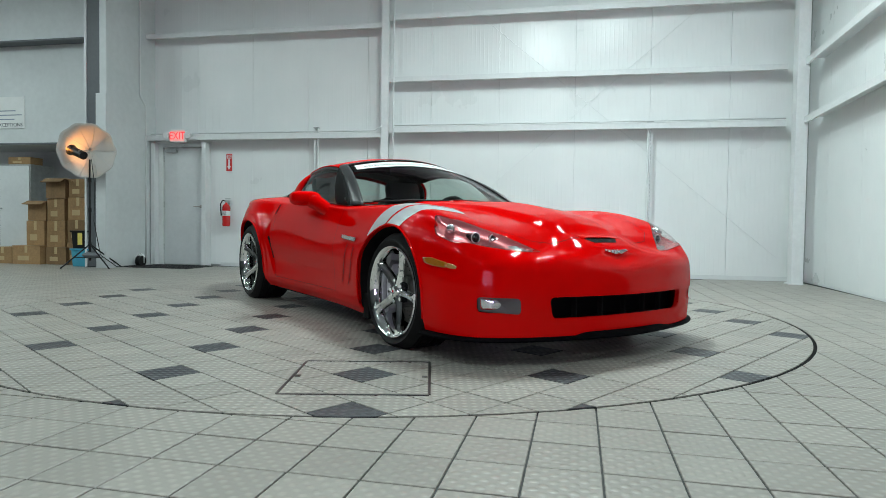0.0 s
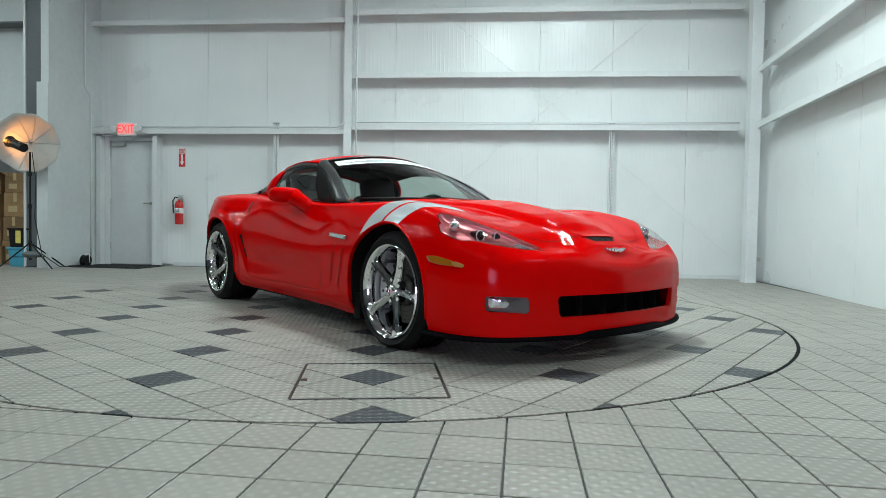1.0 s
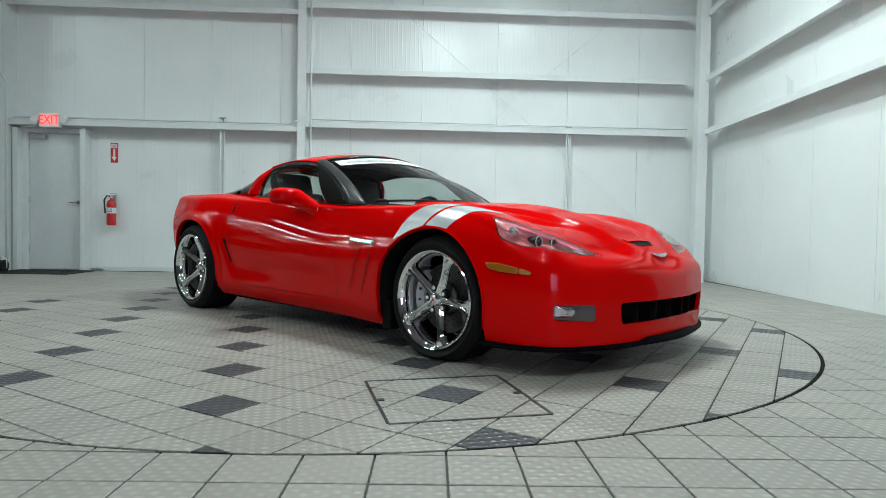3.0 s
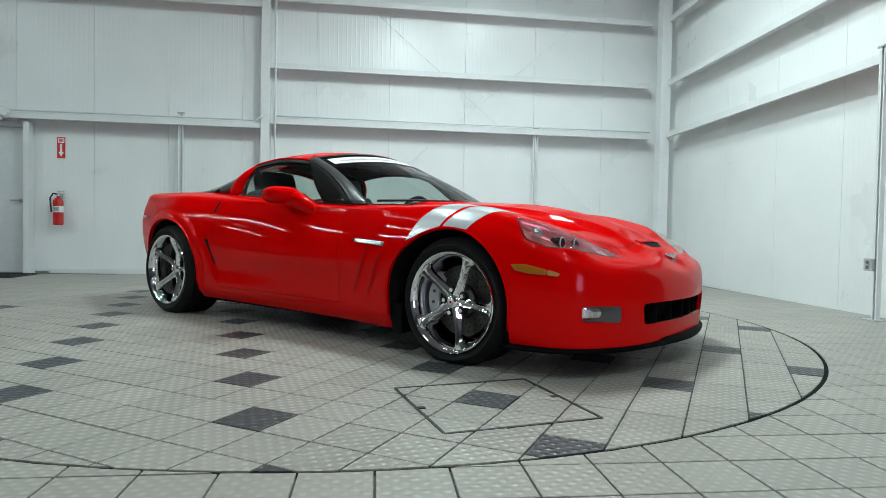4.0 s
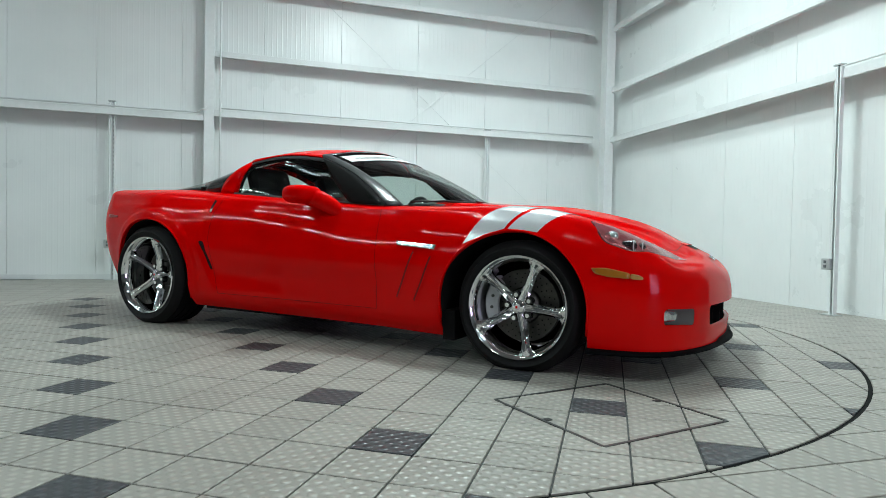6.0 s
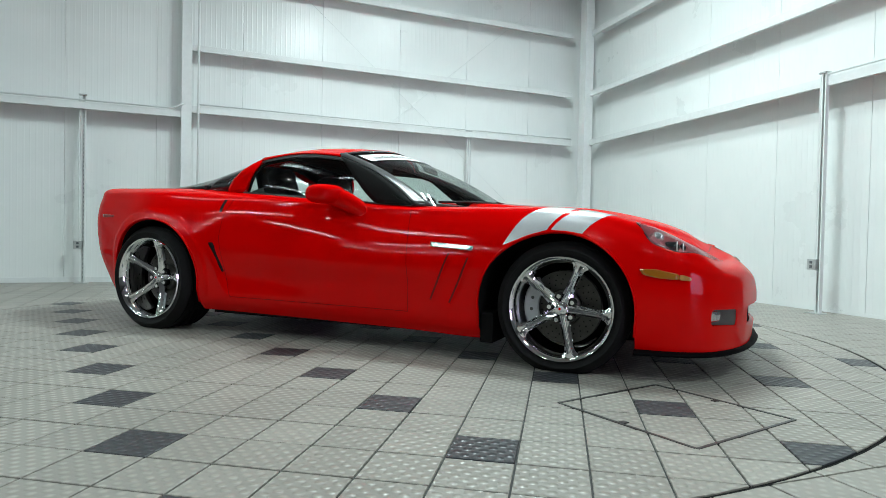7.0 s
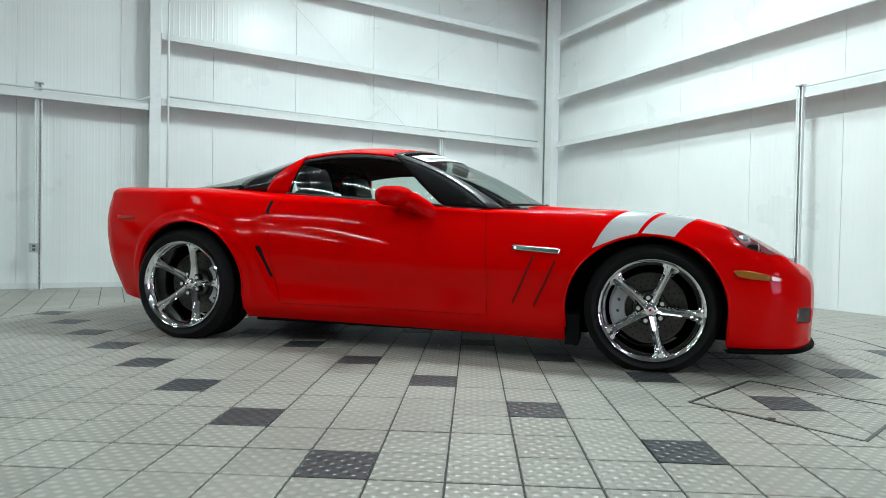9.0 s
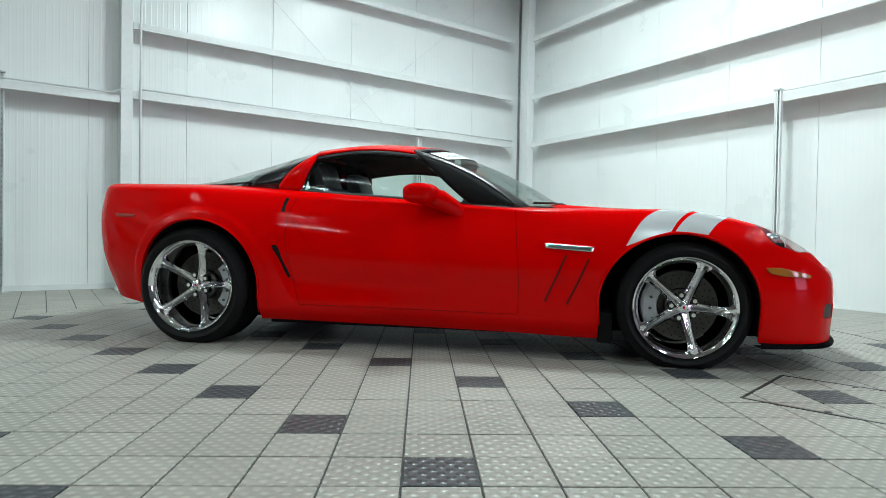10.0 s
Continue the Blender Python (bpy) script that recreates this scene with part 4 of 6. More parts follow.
def make_wheel(x, s, R, rim, w, phase, y_face, dish, axle):
    """A wheel whose outer face looks to -y before it is turned to its side."""
    m = Matrix.Translation((x, s * y_face, axle)) @ (Matrix.Identity(4) if s < 0 else Matrix.Diagonal((-1, -1, 1, 1)))
    wh = new("wheel")
    wh.parent = car
    wh.matrix_basis = m
    tagged(wh, "chrome five-spoke wheel with low-profile tyre")
    vs, fs = tyre_mesh(R, rim, w, axle - 0.001)
    ty = part_mesh("tyre", [(a, b + w / 2, c) for a, b, c in vs], fs, TREADRUBBER, wh, "black low-profile tyre", smooth=True)
    ty.data.set_sharp_from_angle(angle=radians(40))
    prof = [(rim - 0.004, 0.016), (rim + 0.003, 0.004), (rim - 0.002, -0.003), (rim - 0.010, 0.002), (rim - 0.018, 0.012), (rim - 0.030, 0.030), (rim - 0.034, 0.06), (rim - 0.040, 0.12), (rim - 0.036, w - 0.03), (rim - 0.01, w - 0.01)]
    vs, fs = revolve(prof)
    rm = part_mesh("rim", vs, fs, CHROME, wh, "polished chrome rim", smooth=True)
    rm.data.set_sharp_from_angle(angle=radians(50))
    for i in range(5):
        vs, fs = spoke_mesh(0.062, rim - 0.012, dish, 0.006, 0.010)
        me = mesh_from("spoke", vs, fs, False)
        bm = bmesh.new()
        bm.from_mesh(me)
        bmesh.ops.recalc_face_normals(bm, faces=bm.faces)
        bmesh.ops.bevel(bm, geom=[e for e in bm.edges if e.calc_face_angle(0) > 0.5], offset=0.003, segments=2, affect="EDGES")
        bmesh.ops.rotate(bm, verts=bm.verts, matrix=Matrix.Rotation(-radians(phase + 72 * i), 3, "Y"))
        part("spoke", bm, CHROME, wh, smooth=35)
    vs, fs = revolve([(0.001, dish - 0.020), (0.028, dish - 0.018), (0.033, dish - 0.012), (0.036, dish - 0.002), (0.048, dish + 0.004), (0.055, dish + 0.023), (0.055, dish + 0.048)], 40)
    part_mesh("hub", vs, fs, CHROME, wh, smooth=True)
    vs, fs = revolve([(0.001, dish - 0.0215), (0.014, dish - 0.021), (0.016, dish - 0.018)], 24)
    part_mesh("centre_cap", vs, fs, SILVER, wh, "small silver centre cap", smooth=True)
    bm = bmesh.new()
    box(bm, -0.009, 0.001, dish - 0.0235, dish - 0.021, -0.006, 0.006)
    part("cap_emblem", bm, PAINT, wh)
    for i in range(5):
        a = radians(phase + 36 + 72 * i)
        bm = bmesh.new()
        c = Vector((0.060 * math.cos(a), 0, 0.060 * math.sin(a)))
        rod(bm, c + Vector((0, dish + 0.03, 0)), c + Vector((0, dish - 0.004, 0)), 0.019, 20, 0.017)
        seat_ring = part("nut_pocket", bm, GLOSSBLACK, wh, "black nut recess", smooth=30)
        bm = bmesh.new()
        rod(bm, c + Vector((0, dish - 0.003, 0)), c + Vector((0, dish - 0.0085, 0)), 0.0125, 6, 0.011)
        part("lug_nut", bm, CHROME, seat_ring, "chrome lug nut", smooth=30)
    rr = rim - 0.075
    deep = dish - 0.036
    vs, fs = revolve([(0.085, 0.125 + deep), (0.09, 0.112 + deep), (rr, 0.112 + deep), (rr + 0.003, 0.116 + deep), (rr + 0.003, 0.142 + deep), (0.09, 0.142 + deep)], 64)
    rot = part_mesh("brake_rotor", vs, fs, ROTOR, wh, "drilled iron brake rotor", smooth=True)
    rot.data.set_sharp_from_angle(angle=radians(30))
    bm = bmesh.new()
    for i in range(24):
        for q in range(3):
            a = 2 * math.pi * (i + q * 0.33) / 24
            r = rr - 0.018 - q * 0.022
            rod(bm, (r * math.cos(a), 0.1105 + deep, r * math.sin(a)), (r * math.cos(a), 0.115 + deep, r * math.sin(a)), 0.0035, 6)
    tagged(part("drilled_holes", bm, MATTEBLACK, rot), kind="stuff")
    vs, fs = revolve([(0.02, 0.085 + deep), (0.082, 0.085 + deep), (0.085, 0.125 + deep)], 40)
    part_mesh("rotor_hat", vs, fs, ROTOR, rot, smooth=True)
    # caliper at the rear of the front rotor, at the front of the rear one
    ca, cb = (135, 215) if x > -1 else (-42, 42)
    vs, fs = [], []
    steps = 12
    for i in range(steps + 1):
        a = radians(ca + (cb - ca) * i / steps)
        bulge = math.sin(math.pi * i / steps) ** 0.4
        for r, y in ((rr - 0.055, 0.085), (rr - 0.05, 0.074), (rr + 0.012 * bulge, 0.074), (rr + 0.022, 0.088), (rr + 0.022, 0.16)):
            vs.append((r * math.cos(a), y + deep, r * math.sin(a)))
    for i in range(steps):
        for j in range(4):
            fs.append((i * 5 + j, i * 5 + j + 1, (i + 1) * 5 + j + 1, (i + 1) * 5 + j))
    fs += [(0, 1, 2, 3, 4), tuple(steps * 5 + j for j in range(5))[::-1]]
    cal = part_mesh("caliper", vs, fs, CALIPER, wh, "silver brake caliper", smooth=True)
    cal.data.set_sharp_from_angle(angle=radians(30))
    for k in (0.12, 0.37, 0.63, 0.88):
        a = radians(ca + (cb - ca) * k)
        bm = bmesh.new()
        q = Vector(((rr - 0.02) * math.cos(a), 0.0735 + deep, (rr - 0.02) * math.sin(a)))
        rod(bm, q, q + Vector((0, -0.006, 0)), 0.008, 10)
        part("caliper_bolt", bm, FOGGREY, cal, smooth=30)
    vs, fs = revolve([(rim - 0.045, w - 0.02), (0.05, w - 0.03)], 40)
    part_mesh("backing", vs, fs, MATTEBLACK, wh)
    return wh


for s in (-1, 1):
    make_wheel(-0.012, s, 0.323, 0.252, 0.27, -5, 0.905, 0.036, 0.304)
    make_wheel(-2.70, s, 0.340, 0.262, 0.31, 3, 0.915, 0.09, 0.329)


# ---- details on the body ----
def strip_on(name, points, view, width, material, parent, lift=0.0015, label="", mirror=True, across=None):
    """A narrow band laid on the body along points of a view."""
    p = np.array(points, float)
    seg = np.concatenate([[0], np.cumsum(np.hypot(*np.diff(p, axis=0).T))])
    n = max(2, int(seg[-1] / 0.015))
    t = np.linspace(0, seg[-1], n)
    c = np.stack([np.interp(t, seg, p[:, 0]), np.interp(t, seg, p[:, 1])], 1)
    d = np.gradient(c, axis=0)
    d /= np.maximum(np.hypot(*d.T), 1e-9)[:, None]
    nrm = np.stack([-d[:, 1], d[:, 0]], 1) * width / 2
    rows = [[drop_on(*(c[i] + s * nrm[i]), view, lift) for s in (-1, 1)] for i in range(n)]
    for m in ((1, -1) if mirror else (1,)):
        vs = [(q.x, q.y * m, q.z) for r in rows for q in r]
        fs = [(2 * i, 2 * i + 1, 2 * i + 3, 2 * i + 2) for i in range(n - 1)]
        part_mesh(name, vs, fs, material, parent, label, smooth=True)


def cover(name, quad, view, material, parent, lift=0.002, nu=16, nv=10, label="", mirror=False, thick=0.0):
    """A sheet laid on the body inside four corners of a view."""
    a, b, c, d = (np.array(q, float) for q in quad)

    def at(u, v):
        p = (1 - u) * (1 - v) * a + u * (1 - v) * b + u * v * c + (1 - u) * v * d
        return drop_on(p[0], p[1], view, lift)
    return patch(name, at, nu, nv, material, parent, label, thick=thick, mirror=mirror)


def polysheet(name, poly, view, material, parent, lift, label="", mirror=True, thick=0.0):
    """A sheet that fills a rounded polygon of a view, following the body at the given height."""
    p = np.array(poly)
    c = p.mean(0)
    rings = 5
    high = lift if callable(lift) else lambda u, v: lift
    vs = [drop_on(c[0], c[1], view, high(*c))]
    n = len(p)
    for r in range(1, rings + 1):
        vs += [drop_on(*(c + (q - c) * r / rings), view, high(*(c + (q - c) * r / rings))) for q in p]
    fs = [(0, 1 + i, 1 + (i + 1) % n) for i in range(n)]
    for r in range(rings - 1):
        b0, b1 = 1 + r * n, 1 + (r + 1) * n
        fs += [(b0 + i, b1 + i, b1 + (i + 1) % n, b0 + (i + 1) % n) for i in range(n)]
    ob = None
    for m in ((1, -1) if mirror else (1,)):
        o = part_mesh(name, [(q.x, q.y * m, q.z) for q in vs], fs, material, parent, label, smooth=True)
        if thick:
            sol = o.modifiers.new("thickness", "SOLIDIFY")
            sol.thickness, sol.offset = thick, 0
        ob = ob or o
    return ob


# Dark red stands for the shade inside the body-coloured gills.
GILL_SHADE = noisy("dark_red_shade", (0.13, 0.003, 0.003), 0.5, 0.1, 8.0, spec=0.2)
DG = noisy("dark_red_panel_gap", (0.05, 0.002, 0.002), 0.7, 0.1, 8.0, spec=0.1)
strip_on("shut_line", [(-2.10, 0.84), (-2.135, 0.75), (-2.14, 0.60), (-2.09, 0.38), (-2.05, 0.245)], "side", 0.0022, DG, car)
strip_on("shut_line", [(-0.86, 0.78), (-0.845, 0.60), (-0.83, 0.40), (-0.835, 0.235)], "side", 0.0022, DG, car)
strip_on("shut_line", [(-2.05, 0.243), (-0.835, 0.235)], "side", 0.0022, DG, car)
strip_on("shut_line", [(-0.72, -0.68), (0.0, -0.66), (0.30, -0.64), (0.50, -0.57), (0.60, -0.44), (0.63, -0.28), (0.645, -0.14)], "top", 0.003, DG, car)

# silver hash marks over the fender
KD = np.linspace(8, 11, 200)
XD = spline(SX, KD)


def surf(k, v, lift=0.0):
    """The body point at rib k and height v of the rib."""
    fi, fj = np.interp(k, GK, np.arange(NI)), np.interp(v, GV, np.arange(NJ))
    i, j = min(int(fi), NI - 2), min(int(fj), NJ - 2)
    a, b = fi - i, fj - j
    p = Vector((1 - a) * (1 - b) * GRID[i, j] + a * (1 - b) * GRID[i + 1, j] + a * b * GRID[i + 1, j + 1] + (1 - a) * b * GRID[i, j + 1])
    if lift:
        n = Vector(GRID[i + 1, j] - GRID[i, j]).cross(Vector(GRID[i, j + 1] - GRID[i, j])).normalized()
        p = p + (n if n.y < 0 or n.z > 0 else -n) * lift
    return p


def hash_mark(x0, x1, v0, x2, x3, v1):
    """A slanted stripe from a bottom edge x0..x1 at v0 to a top edge x2..x3 at v1."""
    def at(a, b):
        x = (1 - b) * ((1 - a) * x0 + a * x1) + b * ((1 - a) * x2 + a * x3)
        va = v0[0] * (1 - a) + v0[1] * a
        return surf(np.interp(x, XD, KD), va * (1 - b) + v1 * b, 0.0016)
    patch("fender_stripe", at, 14, 30, SILVER, car, "silver fender stripe")


hash_mark(-0.30, -0.085, (3.22, 3.52), -0.03, 0.10, 5.55)
hash_mark(-0.065, 0.085, (3.52, 3.46), 0.13, 0.26, 5.5)

# amber markers, chrome badges, vents
polysheet("side_marker", rounded([(0.343, 0.510), (0.41, 0.511), (0.475, 0.4975), (0.508, 0.4905), (0.508, 0.4655), (0.42, 0.472), (0.362, 0.484)], 0.010), "side", AMBER, car, 0.005, "amber side marker lamp", thick=0.008)
polysheet("marker_reflector", rounded([(0.510, 0.490), (0.535, 0.485), (0.562, 0.474), (0.556, 0.462), (0.510, 0.4655)], 0.010), "side", AMBERPALE, car, 0.005, "pale amber reflector half of the marker", thick=0.008)
cover("fender_badge", [(-0.702, 0.606), (-0.452, 0.590), (-0.460, 0.567), (-0.695, 0.583)], "side", BADGE, car, 0.008, 14, 5, "chrome fender badge", mirror=True, thick=0.01)
# Uncut vent: the dark of its opening is a flat black sheet.
polysheet("side_vent", VENT, "side", MATTEBLACK, car, 0.0015, "flat black sheet for the dark side vent opening")
strip_on("vent_rim", [(-2.217, 0.574), (-2.165, 0.455), (-2.117, 0.388)], "side", 0.007, PAINT, car, 0.006)
# Gill recesses are flat strips with their shade in the colour.
strip_on("gill_shade", [(-0.588, 0.552), (-0.64, 0.43), (-0.694, 0.308)], "side", 0.015, GILL_SHADE, car, 0.0015, "slanted fender gill, its shade drawn as a dark strip")
strip_on("gill_shade", [(-0.478, 0.532), (-0.53, 0.41), (-0.583, 0.298)], "side", 0.015, GILL_SHADE, car, 0.0015, "slanted fender gill, its shade drawn as a dark strip")
strip_on("gill_ridge", [(-0.579, 0.552), (-0.631, 0.43), (-0.685, 0.308)], "side", 0.008, PAINT, car, 0.006)
strip_on("gill_ridge", [(-0.469, 0.532), (-0.521, 0.41), (-0.574, 0.298)], "side", 0.008, PAINT, car, 0.006)
# Recess not cut; its shade is a dark strip on the surface.
strip_on("door_handle_slot", [(-2.158, 0.838), (-2.166, 0.80), (-2.166, 0.758)], "side", 0.02, GLOSSBLACK, car, 0.002, "dark strip for the shaded door release slot")
cover("rear_side_marker", [(-3.27, 0.745), (-3.09, 0.735), (-3.10, 0.722), (-3.25, 0.722)], "side", glossy("dark_red_lens", (0.3, 0.02, 0.015), 0.1), car, 0.003, 10, 4, "dark red rear side marker", mirror=True, thick=0.004)

# headlamps
def lamp_bowl():
    """Deep housing behind the lens: rim, sloping wall and floor."""
    p = np.array(LAMP_POLY)
    c = p.mean(0)
    n = len(p)
    vs = []
    for scale, lift in ((1.0, 0.0), (0.985, -0.010), (0.93, -0.03), (0.5, -0.055), (0.02, -0.06)):
        vs += [drop_on(*(c + (q - c) * scale), "lamp", lift) for q in p]
    fs = [(r * n + i, r * n + (i + 1) % n, (r + 1) * n + (i + 1) % n, (r + 1) * n + i) for r in range(4) for i in range(n)]
    for m in (1, -1):
        part_mesh("headlamp_bowl", [(q.x, q.y * m, q.z) for q in vs], fs, REDREFL, car, "red headlamp housing", smooth=True)
    ring = [drop_on(*(c + (q - c) * k), "lamp", 0.0025) for k in (1.004, 0.985) for q in p]
    fr = [(i, (i + 1) % n, n + (i + 1) % n, n + i) for i in range(n)]
    for m in (1, -1):
        part_mesh("lens_seal", [(q.x, q.y * m, q.z) for q in ring], fr, GLOSSBLACK, car, "thin dark lens edge")


lamp_bowl()
polysheet("lamp_reflector", rounded([flat_at(q, "lamp") for q in ((0.625, -0.54, 0.588), (0.672, -0.475, 0.556), (0.635, -0.575, 0.551), (0.61, -0.61, 0.562))], 0.012), "lamp", FOGLENS, car, -0.010, "bright reflector in the lamp tip")
polysheet("headlamp_lens", LAMP_POLY, "lamp", LENS, car, 0.001, "clear headlamp lens")
for m in (1, -1):
    for px, py, pz, r in ((0.492, -0.707, 0.610, 0.026), (0.516, -0.612, 0.604, 0.026)):
        bm = bmesh.new()
        rod(bm, (px - 0.08, py * m, pz), (px, py * m, pz), r * 0.95, 28, r)
        pr = part("projector", bm, GLOSSBLACK, car, "black projector lamp", smooth=40)
        bm = bmesh.new()
        bmesh.ops.create_uvsphere(bm, u_segments=24, v_segments=14, radius=r * 0.8, matrix=Matrix.Translation((px - 0.008, py * m, pz)))
        part("projector_lens", bm, GLOSSBLACK, pr, smooth=60)
        bm = bmesh.new()
        torus(bm, Matrix.Translation((px, py * m, pz)) @ Euler((0, radians(90), 0)).to_matrix().to_4x4(), r, 0.003, 28, 8)
        part("projector_ring", bm, SILVER, pr, smooth=60)
    bm = bmesh.new()
    bmesh.ops.create_uvsphere(bm, u_segments=24, v_segments=14, radius=0.034, matrix=Matrix.Translation((0.405, -0.800 * m, 0.652)) @ Euler((0, 0, radians(-40 * m))).to_matrix().to_4x4() @ Matrix.Diagonal((1.2, 0.75, 0.8, 1)))
    part("indicator_reflector", bm, FOGLENS, car, "silver indicator reflector", smooth=60)

# grille, fog lamps, bonnet scoop
bm = bmesh.new()
box(bm, 0.62, 0.66, -0.60, 0.60, 0.17, 0.37)
box(bm, 0.66, 0.77, -0.46, 0.46, 0.195, 0.21)
box(bm, 0.66, 0.76, -0.46, 0.46, 0.345, 0.36)
part("grille_mesh", bm, MATTEBLACK, car, "black grille")
for yy in (-0.32, -0.16, 0.0, 0.16, 0.32):
    p = drop_on(yy, 0.275, "front", -0.045)
    boxed("grille_bar", (p.x - 0.02, p.x + 0.012, yy - 0.004, yy + 0.004, 0.222, 0.34), MATTEBLACK, car)
polysheet("fog_housing", FOG, "front", FOGGREY, car, lambda u, v: -0.036 + 0.030 * min(1, max(0, (u + 0.72) / 0.08)), "dark grey fog lamp recess")
for m in (1, -1):
    lens = rounded([(-0.808, 0.331), (-0.722, 0.328), (-0.708, 0.312), (-0.708, 0.278), (-0.72, 0.262), (-0.804, 0.265)], 0.014)
    c = np.array(lens).mean(0)
    vs = [drop_on(*c, "front", -0.03)]
    for k, lift in ((0.55, -0.031), (0.85, -0.034), (1.0, -0.038)):
        vs += [drop_on(*(c + (np.array(q) - c) * k), "front", lift) for q in lens]
    n = len(lens)
    fs = [(0, 1 + i, 1 + (i + 1) % n) for i in range(n)]
    fs += [(1 + r * n + i, 1 + (r + 1) * n + i, 1 + (r + 1) * n + (i + 1) % n, 1 + r * n + (i + 1) % n) for r in range(2) for i in range(n)]
    part_mesh("fog_lamp", [(q.x, q.y * m, q.z) for q in vs], fs, FOGLENS, car, "clear ribbed fog lamp lens", smooth=True)
# No hole here: a black sheet stands for the shade inside the scoop.
polysheet("scoop_shade", SCOOP, "top", MATTEBLACK, car, 0.0015, "flat black sheet for the dark of the hood scoop", mirror=False)
patch("scoop_lip", lambda a, b: drop_on(0.624 + 0.034 * b, 0.135 * (2 * a - 1), "top", 0.001 + 0.006 * b * (1 - (2 * a - 1) ** 4)), 24, 6, PAINT, car, "raised lip over the scoop", thick=0.004)
for yy in (-0.05, 0.0, 0.05):
    strip_on("scoop_grid", [(0.660, yy), (0.698, yy)], "top", 0.002, FOGGREY, car, 0.003, mirror=False)


def splitter_rows(d, z):
    out = []
    for k in np.linspace(10.0, 14, 40):
        x, y, xc = float(spline(SX, k)), float(spline(SY, k, False)), float(spline(XC, k))
        if k == 14:
            y = 0
        ln = math.hypot(x - xc, y)
        f = d / max(ln, 1e-6)
        out.append(Vector((x + (xc - x) * f, -y * (1 - f), z)))
    return out


rows = [splitter_rows(0.05, 0.144), splitter_rows(0.0, 0.144), splitter_rows(-0.008, 0.139), splitter_rows(-0.015, 0.132), splitter_rows(-0.013, 0.124), splitter_rows(0.12, 0.12)]
for p in rows[0] + rows[1]:
    p.z += 0.014 * float(smooth01((0.34 - abs(p.y)) / 0.06))
half = len(rows[0])
vs = [p for r in rows for p in r + [Vector((q.x, -q.y, q.z)) for q in r[-2::-1]]]
nn = 2 * half - 1
fs = [(r * nn + i, r * nn + i + 1, (r + 1) * nn + i + 1, (r + 1) * nn + i) for r in range(len(rows) - 1) for i in range(nn - 1)]
part_mesh("front_splitter", vs, fs, noisy("deep_black_splitter", (0.0025, 0.0025, 0.003), 0.6, 0.1, 8.0, spec=0.03), car, "black front splitter lip", smooth=True)

# nose emblem: two small crossed flags
em = drop_on(0.776, 0.0, "top", 0.008)
bm = bmesh.new()
for s in (-1, 1):
    turn = Matrix.Rotation(radians(s * 24), 4, "Z")
    for k in range(4):
        box(bm, -0.020 + 0.003 * k, 0.016 - 0.002 * k, s * (0.008 + 0.018 * k), s * (0.021 + 0.018 * k), 0.001 * (k % 2), 0.005 + 0.001 * (k % 2), bevel=0.0015, turn=turn)
    box(bm, -0.04, 0.012, s * 0.002, s * 0.007, 0, 0.006, turn=turn)
ob = part("nose_emblem", bm, BADGE, car, "small silver crossed-flag nose emblem")
ob.matrix_basis = Matrix.Translation(em) @ Euler((0, radians(42), 0)).to_matrix().to_4x4() @ Matrix.Diagonal((0.7, 1.2, 1, 1))

# door mirrors
for s in (-1, 1):
    bm = bmesh.new()
    bmesh.ops.create_uvsphere(bm, u_segments=40, v_segments=24, radius=1.0)
    for v in bm.verts:
        v.co = Vector([math.copysign(abs(c) ** e, c) for c, e in zip(v.co, (0.8, 0.62, 0.7))])
    bmesh.ops.transform(bm, verts=bm.verts, matrix=Matrix.Translation((-1.355, s * 0.89, 0.862)) @ Euler((0, 0, s * radians(8))).to_matrix().to_4x4() @ Matrix.Diagonal((0.088, 0.112, 0.054, 1)))
    vsx, fsx = tube([(-1.335, s * 0.865, 0.853), (-1.265, s * 0.838, 0.832), (-1.205, s * 0.803, 0.795), (-1.165, s * 0.775, 0.76)], [0.05, 0.054, 0.049, 0.042], 16)
    base = [bm.verts.new(v) for v in vsx]
    for f in fsx:
        bm.faces.new([base[i] for i in f])
    mir = part("door_mirror", bm, PAINT, car, "red door mirror", smooth=70)
    bm = bmesh.new()
    bmesh.ops.create_uvsphere(bm, u_segments=24, v_segments=14, radius=1.0, matrix=Matrix.Translation((-1.412, s * 0.893, 0.862)) @ Matrix.Diagonal((0.03, 0.085, 0.04, 1)))
    part("mirror_glass", bm, CHROME, mir, smooth=70)

# white visor strip at the top of the windshield, with unreadable lettering as bars
patch("visor_strip", lambda a, b: screen((2 * a - 1) * 0.86, 0.755 + 0.15 * b) + Vector((0.002, 0, 0.005)), 24, 3, WHITE, car, "white visor strip with dark lettering")
rnd = random.Random(4)
u = -0.76
bm = bmesh.new()
while u < 0.72:
    w = rnd.uniform(0.012, 0.03)
    a, b = screen(u, 0.795), screen(u + w, 0.795)
    c, d = screen(u + w, 0.795 + rnd.uniform(0.03, 0.06)), screen(u, 0.795 + rnd.uniform(0.03, 0.06))
    bm.faces.new([bm.verts.new(q + Vector((0.003, 0, 0.007))) for q in (a, b, c, d)])
    u += w + rnd.uniform(0.008, 0.02)
part("lettering", bm, noisy("grey_print", (0.3, 0.3, 0.31), 0.5), car)

# wipers and cowl
shell("cowl", (-0.98, -0.66, -0.60, 0.60, 0.785, 0.815), BLACK, 0.01)
